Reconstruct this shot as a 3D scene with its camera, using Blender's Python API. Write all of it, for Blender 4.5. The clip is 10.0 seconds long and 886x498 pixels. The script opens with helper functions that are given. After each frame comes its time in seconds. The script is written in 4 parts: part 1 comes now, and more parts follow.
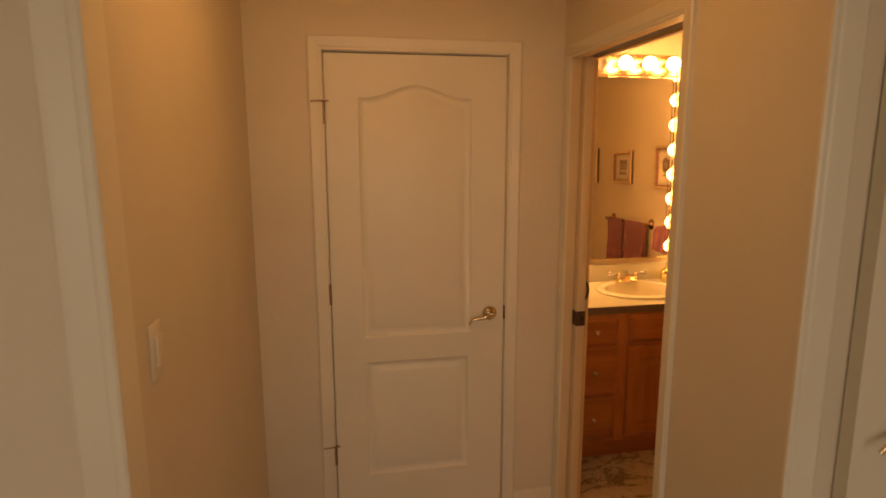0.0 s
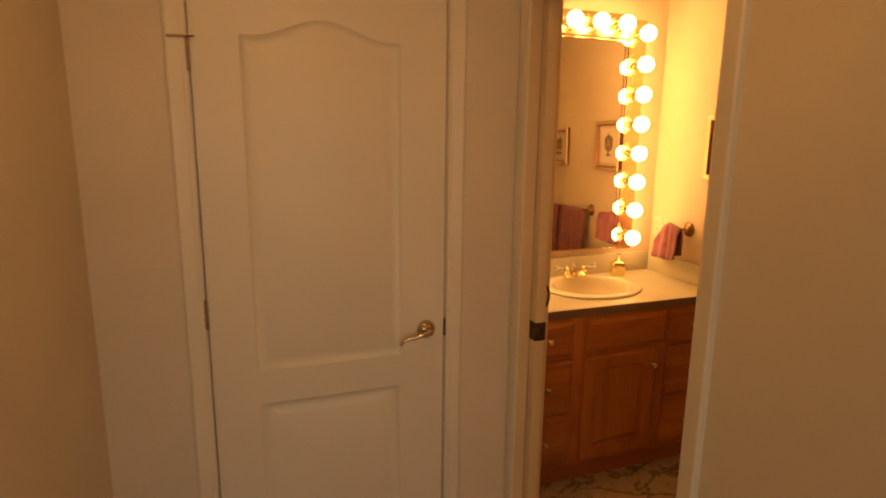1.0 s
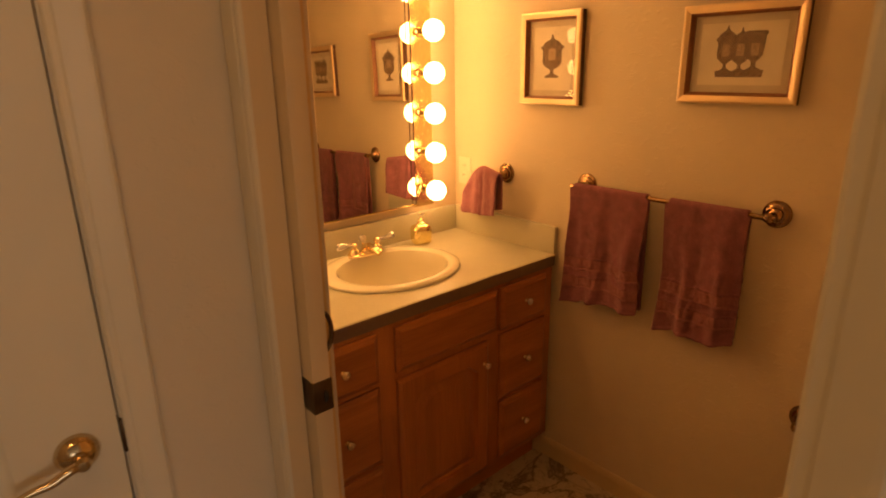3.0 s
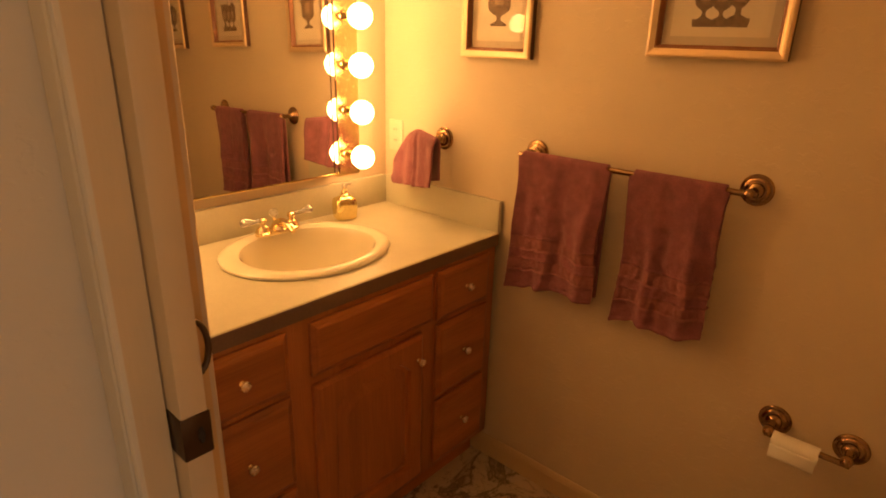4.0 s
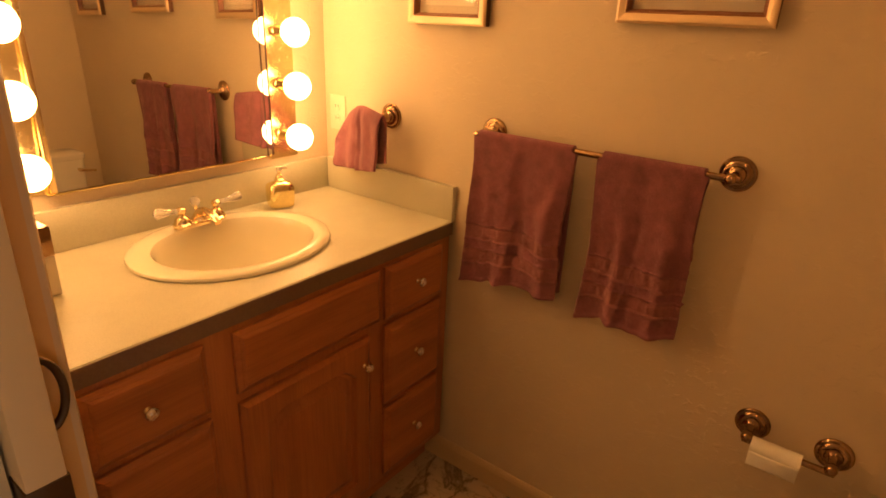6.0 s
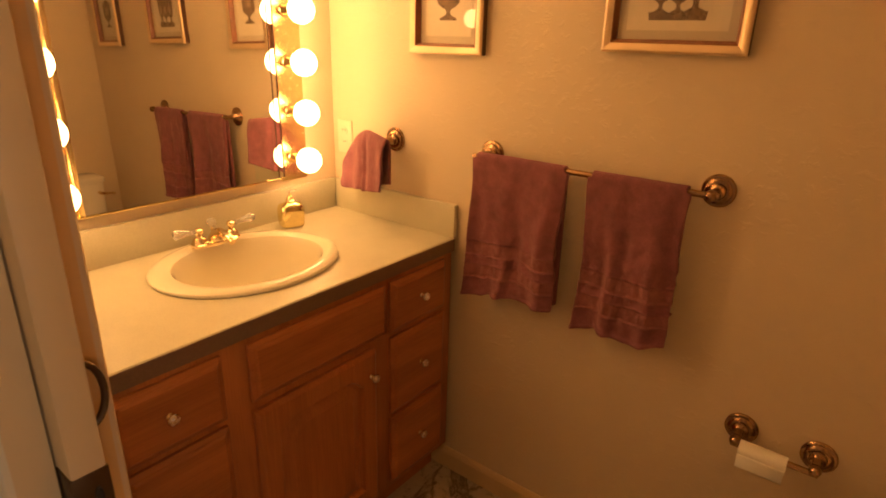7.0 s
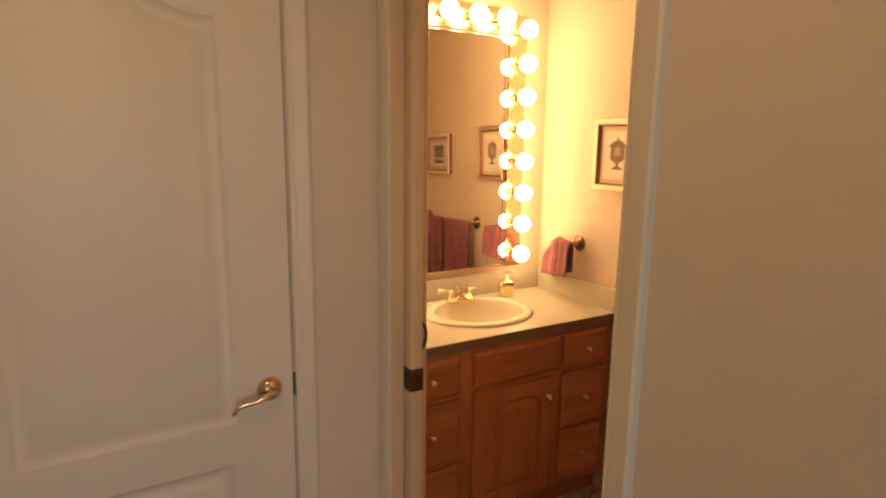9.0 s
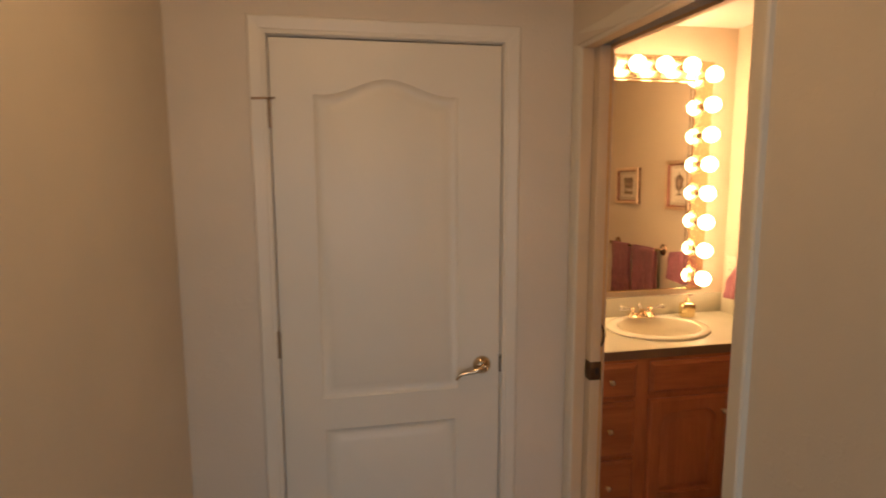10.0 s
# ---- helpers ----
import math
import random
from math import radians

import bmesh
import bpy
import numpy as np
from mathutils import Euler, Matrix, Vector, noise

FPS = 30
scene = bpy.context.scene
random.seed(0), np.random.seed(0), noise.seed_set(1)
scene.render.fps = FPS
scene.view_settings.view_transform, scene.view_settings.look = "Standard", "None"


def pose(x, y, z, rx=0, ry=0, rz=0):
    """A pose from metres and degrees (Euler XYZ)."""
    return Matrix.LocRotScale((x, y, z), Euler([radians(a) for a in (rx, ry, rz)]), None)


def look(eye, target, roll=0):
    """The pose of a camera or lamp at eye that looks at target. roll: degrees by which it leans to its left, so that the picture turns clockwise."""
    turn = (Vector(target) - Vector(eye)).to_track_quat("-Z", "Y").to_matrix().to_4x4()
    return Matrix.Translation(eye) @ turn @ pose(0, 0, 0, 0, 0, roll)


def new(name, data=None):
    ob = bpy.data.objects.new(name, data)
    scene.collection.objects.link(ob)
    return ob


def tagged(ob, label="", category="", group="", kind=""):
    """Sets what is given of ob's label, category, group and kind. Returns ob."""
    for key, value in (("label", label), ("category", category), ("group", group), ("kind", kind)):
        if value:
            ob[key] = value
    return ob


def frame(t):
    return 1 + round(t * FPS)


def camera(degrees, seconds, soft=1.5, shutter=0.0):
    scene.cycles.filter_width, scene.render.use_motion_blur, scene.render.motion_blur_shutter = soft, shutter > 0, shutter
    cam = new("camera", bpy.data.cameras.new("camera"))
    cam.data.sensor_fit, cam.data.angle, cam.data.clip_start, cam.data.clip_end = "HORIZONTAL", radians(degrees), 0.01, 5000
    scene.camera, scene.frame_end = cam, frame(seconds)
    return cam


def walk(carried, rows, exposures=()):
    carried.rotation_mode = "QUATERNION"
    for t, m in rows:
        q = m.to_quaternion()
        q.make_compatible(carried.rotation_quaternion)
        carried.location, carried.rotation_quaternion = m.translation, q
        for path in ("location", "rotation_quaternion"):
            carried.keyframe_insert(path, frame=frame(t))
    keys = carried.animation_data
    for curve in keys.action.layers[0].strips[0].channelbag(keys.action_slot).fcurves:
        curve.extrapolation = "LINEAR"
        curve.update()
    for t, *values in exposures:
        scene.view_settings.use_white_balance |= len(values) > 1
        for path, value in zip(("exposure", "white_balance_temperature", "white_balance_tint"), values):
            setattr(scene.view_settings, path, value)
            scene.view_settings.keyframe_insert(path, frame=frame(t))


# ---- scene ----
cam = camera(74.1, 10.0, soft=1.8, shutter=0.3)
PATH = [
    (0, (-0.052, -0.123, 1.678), (0.321, 1.811, 1.329), -0.1),
    (0.3, (-0.041, 0.079, 1.653), (0.393, 1.999, 1.295), 0.2),
    (0.5, (-0.025, 0.219, 1.635), (0.465, 2.123, 1.27), 0.4),
    (1, (0.025, 0.523, 1.611), (0.698, 2.363, 1.21), 0.7),
    (1.5, (0.092, 0.784, 1.585), (0.974, 2.528, 1.162), 0.3),
    (2, (0.223, 1.02, 1.555), (1.296, 2.644, 1.095), -0.6),
    (2.5, (0.395, 1.22, 1.539), (1.582, 2.744, 1.018), -1.7),
    (2.7, (0.466, 1.291, 1.53), (1.685, 2.778, 0.979), -1.5),
    (3.8, (0.741, 1.567, 1.454), (2.126, 2.845, 0.784), 1.2),
    (4, (0.77, 1.601, 1.436), (2.181, 2.845, 0.756), 1.6),
    (4.5, (0.846, 1.645, 1.418), (2.287, 2.838, 0.71), 2.0),
    (5, (0.897, 1.679, 1.4), (2.365, 2.832, 0.682), 2.4),
    (5.5, (0.919, 1.703, 1.396), (2.407, 2.823, 0.667), 2.6),
    (5.7, (0.925, 1.712, 1.397), (2.417, 2.822, 0.661), 2.6),
    (6.8, (0.904, 1.678, 1.415), (2.398, 2.805, 0.711), 2.1),
    (7, (0.873, 1.641, 1.43), (2.358, 2.793, 0.746), 1.5),
    (7.5, (0.773, 1.471, 1.455), (2.208, 2.737, 0.874), -0.0),
    (8, (0.625, 1.272, 1.524), (1.978, 2.659, 1.032), -1.1),
    (8.5, (0.448, 1.076, 1.557), (1.666, 2.608, 1.148), -0.0),
    (9, (0.288, 0.868, 1.591), (1.291, 2.559, 1.226), 0.8),
    (9.5, (0.188, 0.637, 1.615), (0.919, 2.47, 1.293), 0.3),
    (10, (0.085, 0.393, 1.636), (0.493, 2.332, 1.36), -0.2),
]
EXPOSE = [(0.0, 0.03, 7100, 11), (1.5, -0.15, 7100, 11), (2.6, -0.37, 7000, 11), (4.0, -0.04, 6600, 10), (5.5, 0.08, 6250, 9), (7.0, 0.04, 6050, 7), (7.5, 0.12, 5850, 6), (8.0, 0.14, 5300, 4), (8.5, 0.28, 4950, 3), (9.5, 0.19, 4720, 3), (10.0, 0.17, 4550, 2)]
walk(cam, [(t, look(eye, target, roll)) for t, eye, target, roll in PATH], EXPOSE)

# ---- world and light ----
BULB_POWER = 19.5
HALL_LAMP = 22.0
world = bpy.data.worlds.new("sky")
world.use_nodes = True
scene.world = world
sky = world.node_tree.nodes.new("ShaderNodeTexSky")
sky.sky_type, sky.sun_disc, sky.sun_elevation = "NISHITA", False, radians(35)
world.node_tree.links.new(sky.outputs[0], world.node_tree.nodes["Background"].inputs[0])
world.node_tree.nodes["Background"].inputs[1].default_value = 0.1

window_light = bpy.data.lights.new("window_daylight", "AREA")
window_light.shape, window_light.size, window_light.size_y = "RECTANGLE", 3.8, 1.3
window_light.energy, window_light.color = 35.0, (1.0, 0.775, 0.59)
window_lamp = new("window_daylight", window_light)
window_lamp.matrix_world = look((-0.2, -3.16, 1.45), (-0.2, 0.0, 1.30))


# ---- materials ----
def nodes_of(name):
    m = bpy.data.materials.new(name)
    m.use_nodes = True
    return m, m.node_tree.nodes, m.node_tree.links, m.node_tree.nodes["Principled BSDF"]


def noise_tex(n, l, scale, stretch=(1, 1, 1), detail=4.0, rough=0.55, distort=0.0):
    c = n.new("ShaderNodeTexCoord")
    mp = n.new("ShaderNodeMapping")
    mp.inputs["Scale"].default_value = stretch
    t = n.new("ShaderNodeTexNoise")
    t.inputs["Scale"].default_value, t.inputs["Detail"].default_value = scale, detail
    t.inputs["Roughness"].default_value, t.inputs["Distortion"].default_value = rough, distort
    l.new(c.outputs["Object"], mp.inputs[0])
    l.new(mp.outputs[0], t.inputs[0])
    return t


def ramp_of(n, l, src, stops):
    r = n.new("ShaderNodeValToRGB")
    while len(r.color_ramp.elements) < len(stops):
        r.color_ramp.elements.new(0.5)
    for e, (p, c) in zip(r.color_ramp.elements, stops):
        e.position, e.color = p, (*c, 1)
    l.new(src, r.inputs[0])
    return r


def shade(c, k):
    return tuple(min(1.0, v * k) for v in c)


def bump_of(n, l, b, heights, dist):
    """Chains several height sources, each with a strength, into the normal."""
    last = None
    for src, strength in heights:
        u = n.new("ShaderNodeBump")
        u.inputs["Strength"].default_value, u.inputs["Distance"].default_value = strength, dist
        l.new(src, u.inputs["Height"])
        if last:
            l.new(last.outputs[0], u.inputs["Normal"])
        last = u
    l.new(last.outputs[0], b.inputs["Normal"])


def painted(name, color, rough=0.6, grain=70.0, grain_bump=0.3, patch=2.5, patch_bump=0.2, vary=0.06, stretch=(1, 1, 1), dist=0.003):
    """Painted surface: slight blotches, fine relief and uneven gloss."""
    m, n, l, b = nodes_of(name)
    big = noise_tex(n, l, patch, detail=3)
    fine = noise_tex(n, l, grain, stretch, detail=3)
    r = ramp_of(n, l, big.outputs[0], [(0.3, shade(color, 1 - vary)), (0.7, shade(color, 1 + vary))])
    l.new(r.outputs[0], b.inputs["Base Color"])
    g = ramp_of(n, l, fine.outputs[0], [(0.3, (rough - 0.06,) * 3), (0.7, (rough + 0.06,) * 3)])
    l.new(g.outputs[0], b.inputs["Roughness"])
    bump_of(n, l, b, [(big.outputs[0], patch_bump), (fine.outputs[0], grain_bump)], dist)
    return m


def textured_wall(name, color, relief=0.11):
    """Knock-down plaster: flat islands with ragged edges over an orange-peel ground."""
    m, n, l, b = nodes_of(name)
    big = noise_tex(n, l, 1.7, detail=4)
    isl = noise_tex(n, l, 40.0, (1, 1, 1.3), detail=4, rough=0.55, distort=0.3)
    peel = noise_tex(n, l, 120.0, detail=2)
    r = ramp_of(n, l, big.outputs[0], [(0.3, shade(color, 0.95)), (0.7, shade(color, 1.04))])
    l.new(r.outputs[0], b.inputs["Base Color"])
    k = ramp_of(n, l, isl.outputs[0], [(0.56, (0, 0, 0)), (0.63, (1, 1, 1))])
    b.inputs["Roughness"].default_value = 0.62
    bump_of(n, l, b, [(k.outputs[0], relief), (peel.outputs[0], 0.10)], 0.0025)
    return m


def wooden(name, dark, mid, light, along=2, rough=0.38):
    """Stained wood with the grain along one axis: broad figure, fine pores."""
    m, n, l, b = nodes_of(name)
    st = [9.0, 9.0, 9.0]
    st[along] = 1.0
    fig = noise_tex(n, l, 1.0, tuple(st), detail=5, rough=0.6, distort=0.8)
    st2 = [220.0, 220.0, 220.0]
    st2[along] = 6.0
    pore = noise_tex(n, l, 1.0, tuple(st2), detail=2)
    r = ramp_of(n, l, fig.outputs[0], [(0.25, dark), (0.5, mid), (0.75, light)])
    pr = ramp_of(n, l, pore.outputs[0], [(0.38, (0.62, 0.55, 0.5)), (0.52, (1, 1, 1))])
    mx = n.new("ShaderNodeMixRGB")
    mx.blend_type, mx.inputs[0].default_value = "MULTIPLY", 0.28
    l.new(r.outputs[0], mx.inputs[1])
    l.new(pr.outputs[0], mx.inputs[2])
    l.new(mx.outputs[0], b.inputs["Base Color"])
    b.inputs["Roughness"].default_value = rough
    b.inputs["Coat Weight"].default_value, b.inputs["Coat Roughness"].default_value = 0.25, 0.25
    bump_of(n, l, b, [(pore.outputs[0], 0.15), (fig.outputs[0], 0.08)], 0.001)
    return m


def metal(name, color, rough=0.18, wear=0.08):
    m, n, l, b = nodes_of(name)
    t = noise_tex(n, l, 60, detail=4)
    r = ramp_of(n, l, t.outputs[0], [(0.35, (rough,) * 3), (0.7, (rough + wear,) * 3)])
    l.new(r.outputs[0], b.inputs["Roughness"])
    c = ramp_of(n, l, t.outputs[0], [(0.3, shade(color, 0.85)), (0.7, color)])
    l.new(c.outputs[0], b.inputs["Base Color"])
    b.inputs["Metallic"].default_value = 1.0
    return m


def plain(name, color, rough=0.5, vary=0.05, scale=30):
    m, n, l, b = nodes_of(name)
    t = noise_tex(n, l, scale, detail=3)
    r = ramp_of(n, l, t.outputs[0], [(0.3, shade(color, 1 - vary)), (0.7, shade(color, 1 + vary))])
    l.new(r.outputs[0], b.inputs["Base Color"])
    b.inputs["Roughness"].default_value = rough
    return m


def glassy(name, color=(1, 1, 1), rough=0.02, ior=1.5):
    m, n, l, b = nodes_of(name)
    b.inputs["Base Color"].default_value = (*color, 1)
    b.inputs["Transmission Weight"].default_value, b.inputs["Roughness"].default_value = 1.0, rough
    b.inputs["IOR"].default_value = ior
    return m


WALL = textured_wall("plaster_beige", (0.675, 0.56, 0.40), 0.28)
WALL_HALL = textured_wall("plaster_hall", (0.68, 0.60, 0.46), 0.20)
CEIL = textured_wall("plaster_ceiling", (0.76, 0.72, 0.64))
TRIM = painted("trim_paint", (0.73, 0.67, 0.53), 0.38, 90, 0.08, 3.0, 0.05, 0.03)
DOOR = painted("door_paint", (0.72, 0.66, 0.515), 0.42, 160, 0.18, 2.0, 0.06, 0.03, (1, 1, 0.12), 0.0015)
# Cream trim again, its colour warmed to carry the bathroom's tungsten light.
BATH_TRIM_LAMPLIT = painted("bath_trim_lamplit", (0.64, 0.49, 0.285), 0.45, 90, 0.08, 3.0, 0.05, 0.04)
# Yellower cream than TRIM, for the pocket leaf and its hall-side jamb.
YELLOW_CREAM = painted("yellow_cream_paint", (0.68, 0.535, 0.325), 0.42, 160, 0.15, 2.0, 0.06, 0.05, (1, 1, 0.12), 0.0015)
# Cream jamb with the vanity bulbs' orange light mixed into the base colour.
JAMB_LAMPLIT = painted("jamb_lamplit_paint", (0.66, 0.41, 0.16), 0.45, 90, 0.08, 3.0, 0.05, 0.06)
WOOD_V = wooden("oak_vertical", (0.30, 0.096, 0.020), (0.415, 0.139, 0.030), (0.52, 0.186, 0.043), 2)
WOOD_H = wooden("oak_horizontal", (0.30, 0.096, 0.020), (0.415, 0.139, 0.030), (0.52, 0.186, 0.043), 0)
BRASS = metal("polished_brass", (0.94, 0.76, 0.45), 0.09, 0.08)
BRASS_PLATE = metal("brass_plate", (0.96, 0.80, 0.46), 0.20, 0.08)
BRASS_SATIN = metal("gilt_brass", (0.97, 0.83, 0.42), 0.10, 0.08)
BRASS_ANTIQUE = metal("antique_brass", (0.40, 0.255, 0.14), 0.12, 0.08)
NICKEL_BRASS = metal("lever_brass", (0.70, 0.56, 0.36), 0.09, 0.06)
BRONZE = metal("dark_bronze", (0.13, 0.085, 0.05), 0.38, 0.15)
HINGE = metal("hinge_bronze", (0.36, 0.25, 0.14), 0.35, 0.15)
FRAME = painted("champagne_frame", (0.80, 0.62, 0.40), 0.34, 120, 0.1, 6.0, 0.05, 0.08)
FRAME.node_tree.nodes["Principled BSDF"].inputs["Metallic"].default_value = 0.75
FRAME_SIDE = plain("frame_side_stain", (0.10, 0.045, 0.022), 0.5, 0.2, 60)
FRAME_IN = plain("frame_liner", (0.25, 0.095, 0.042), 0.35, 0.15, 60)
SEAM = plain("mirror_edge_lacquer", (0.055, 0.018, 0.008), 0.30, 0.2, 60)
MAT_BOARD = plain("mat_board", (0.58, 0.475, 0.33), 0.85, 0.05, 8)
PAPER = plain("print_paper", (0.72, 0.61, 0.44), 0.85, 0.06, 12)
INK = plain("sepia_ink", (0.165, 0.10, 0.055), 0.8, 0.55, 150)
INK_LIGHT = plain("sepia_wash", (0.34, 0.225, 0.13), 0.8, 0.25, 120)
PORCELAIN = plain("porcelain", (0.81, 0.755, 0.58), 0.10, 0.02, 4)
WHITE_CHINA = plain("toilet_china", (0.80, 0.76, 0.68), 0.12, 0.02, 4)
CRYSTAL_BRIGHT = glassy("cut_crystal", (1.0, 0.98, 0.95), 0.03)
CRYSTAL_BRIGHT.node_tree.nodes["Principled BSDF"].inputs["Transmission Weight"].default_value = 0.78
KNOB_GLASS = glassy("faceted_knob_glass", (1.0, 0.96, 0.90), 0.04)
KNOB_GLASS.node_tree.nodes["Principled BSDF"].inputs["Metallic"].default_value = 0.45
PANE = glassy("picture_glass", (1, 1, 1), 0.0, 1.45)
IVORY = plain("ivory_plastic", (0.72, 0.64, 0.50), 0.35, 0.02, 10)
SLOT = plain("dark_slot", (0.02, 0.016, 0.012), 0.7, 0.1, 20)
TISSUE = painted("tissue_paper", (0.82, 0.78, 0.70), 0.9, 300, 0.3, 20, 0.2, 0.03, (1, 1, 1), 0.001)
CARPET = painted("carpet", (0.50, 0.42, 0.32), 0.95, 420, 1.0, 6, 0.4, 0.14, (1, 1, 1), 0.006)

MIRROR, n_, l_, b_ = nodes_of("mirror_silver")
b_.inputs["Metallic"].default_value, b_.inputs["Roughness"].default_value = 1.0, 0.0
b_.inputs["Base Color"].default_value = (0.90, 0.91, 0.88, 1)

GLOW, n_, l_, b_ = nodes_of("frosted_bulb_glow")
b_.inputs["Base Color"].default_value = (0.9, 0.85, 0.75, 1)
b_.inputs["Emission Color"].default_value = (1.0, 0.502, 0.170, 1)
b_.inputs["Emission Strength"].default_value = BULB_POWER


FROSTED = plain("frosted_bulb_glass", (0.85, 0.80, 0.70), 0.35, 0.02, 6)
FROSTED.node_tree.nodes["Principled BSDF"].inputs["Transmission Weight"].default_value = 0.35

DOME_GLOW, n_, l_, b_ = nodes_of("frosted_dome_glow")
b_.inputs["Base Color"].default_value = (0.9, 0.85, 0.75, 1)
b_.inputs["Emission Color"].default_value = (1.0, 0.48, 0.146, 1)
b_.inputs["Emission Strength"].default_value = HALL_LAMP


def laminate():
    """Worktop laminate: grey-beige with a fine speckle."""
    m, n, l, b = nodes_of("speckled_laminate")
    a = noise_tex(n, l, 420, detail=2)
    c = noise_tex(n, l, 9, detail=4)
    r = ramp_of(n, l, a.outputs[0], [(0.30, (0.55, 0.52, 0.38)), (0.48, (0.60, 0.565, 0.415)), (0.70, (0.64, 0.605, 0.45))])
    d = ramp_of(n, l, c.outputs[0], [(0.3, (0.92, 0.92, 0.92)), (0.7, (1, 1, 1))])
    mx = n.new("ShaderNodeMixRGB")
    mx.blend_type, mx.inputs[0].default_value = "MULTIPLY", 1.0
    l.new(r.outputs[0], mx.inputs[1])
    l.new(d.outputs[0], mx.inputs[2])
    l.new(mx.outputs[0], b.inputs["Base Color"])
    b.inputs["Roughness"].default_value = 0.40
    bump_of(n, l, b, [(a.outputs[0], 0.1)], 0.0005)
    return m


def veined_vinyl():
    """Sheet floor with a veined marble print."""
    m, n, l, b = nodes_of("marbled_vinyl")
    v = noise_tex(n, l, 3.2, (1, 1.5, 1), detail=8, rough=0.62, distort=0.5)
    big = noise_tex(n, l, 2.2, detail=5)
    base = ramp_of(n, l, big.outputs[0], [(0.3, (0.47, 0.385, 0.29)), (0.7, (0.60, 0.505, 0.40))])
    v2 = noise_tex(n, l, 8.0, (1.6, 1, 1), detail=6, rough=0.6, distort=0.9)
    vein1 = ramp_of(n, l, v.outputs[0], [(0.455, (1, 1, 1)), (0.496, (0.34, 0.31, 0.28)), (0.504, (0.34, 0.31, 0.28)), (0.535, (1, 1, 1))])
    vein2 = ramp_of(n, l, v2.outputs[0], [(0.485, (1, 1, 1)), (0.498, (0.60, 0.57, 0.53)), (0.502, (0.60, 0.57, 0.53)), (0.52, (1, 1, 1))])
    vein = n.new("ShaderNodeMixRGB")
    vein.blend_type, vein.inputs[0].default_value = "MULTIPLY", 1.0
    l.new(vein1.outputs[0], vein.inputs[1])
    l.new(vein2.outputs[0], vein.inputs[2])
    mx = n.new("ShaderNodeMixRGB")
    mx.blend_type, mx.inputs[0].default_value = "MULTIPLY", 1.0
    l.new(base.outputs[0], mx.inputs[1])
    l.new(vein.outputs[0], mx.inputs[2])
    l.new(mx.outputs[0], b.inputs["Base Color"])
    b.inputs["Roughness"].default_value = 0.35
    bump_of(n, l, b, [(v.outputs[0], 0.1)], 0.001)
    return m


def terry(name, color):
    """Terry cloth: looped pile and slight fading."""
    m, n, l, b = nodes_of(name)
    big = noise_tex(n, l, 26, detail=6, rough=0.65)
    loops = noise_tex(n, l, 480, detail=3)
    r = ramp_of(n, l, big.outputs[0], [(0.3, shade(color, 0.82)), (0.7, shade(color, 1.25))])
    k = ramp_of(n, l, loops.outputs[0], [(0.3, (0.7, 0.7, 0.7)), (0.65, (1.0, 1.0, 1.0))])
    mx = n.new("ShaderNodeMixRGB")
    mx.blend_type, mx.inputs[0].default_value = "MULTIPLY", 1.0
    l.new(r.outputs[0], mx.inputs[1])
    l.new(k.outputs[0], mx.inputs[2])
    l.new(mx.outputs[0], b.inputs["Base Color"])
    b.inputs["Roughness"].default_value = 0.95
    b.inputs["Sheen Weight"].default_value, b.inputs["Sheen Roughness"].default_value = 0.28, 0.4
    b.inputs["Sheen Tint"].default_value = (0.9, 0.6, 0.55, 1)
    bump_of(n, l, b, [(loops.outputs[0], 0.9), (big.outputs[0], 0.2)], 0.003)
    return m


LAMINATE = laminate()
VINYL = veined_vinyl()
TERRY = terry("mauve_terry", (0.262, 0.090, 0.113))
TERRY_BAND = terry("mauve_woven_band", (0.300, 0.108, 0.118))


# ---- building helpers ----
def world_of(ob):
    if ob.parent is None:
        return ob.matrix_basis.copy()
    return world_of(ob.parent) @ ob.matrix_parent_inverse @ ob.matrix_basis


def finish(bm, name, mat, smooth=38):
    bmesh.ops.recalc_face_normals(bm, faces=bm.faces)
    me = bpy.data.meshes.new(name)
    bm.to_mesh(me)
    bm.free()
    me.materials.append(mat)
    if smooth:
        for p in me.polygons:
            p.use_smooth = True
        me.set_sharp_from_angle(angle=radians(smooth))
    return me


def part(name, bm, mat, parent=None, label="", smooth=38):
    ob = new(name, finish(bm, name, mat, smooth))
    if parent is not None:
        ob.parent = parent
        ob.matrix_parent_inverse = world_of(parent).inverted()
    if label:
        ob["label"] = label
    return ob


def thing(name, label, category, loc=(0, 0, 0), group="", kind=""):
    ob = new(name)
    ob.empty_display_size = 0.05
    ob.matrix_basis = Matrix.Translation(loc)
    return tagged(ob, label, category, group, kind)


def box(bm, x0, x1, y0, y1, z0, z1, bevel=0.0, seg=2):
    g = bmesh.ops.create_cube(bm, size=1.0)
    for v in g["verts"]:
        v.co = Vector(((x0 + x1) / 2 + v.co.x * (x1 - x0), (y0 + y1) / 2 + v.co.y * (y1 - y0), (z0 + z1) / 2 + v.co.z * (z1 - z0)))
    if bevel:
        es = list({e for v in g["verts"] for e in v.link_edges})
        bmesh.ops.bevel(bm, geom=es, offset=bevel, segments=seg, profile=0.5, affect="EDGES", clamp_overlap=True)
    return bm


def boxes(*specs, bevel=0.0):
    bm = bmesh.new()
    for s in specs:
        box(bm, *s, bevel=bevel)
    return bm


def ring_faces(bm, a, b):
    n = len(a)
    for i in range(n):
        j = (i + 1) % n
        bm.faces.new((a[i], a[j], b[j], b[i]))


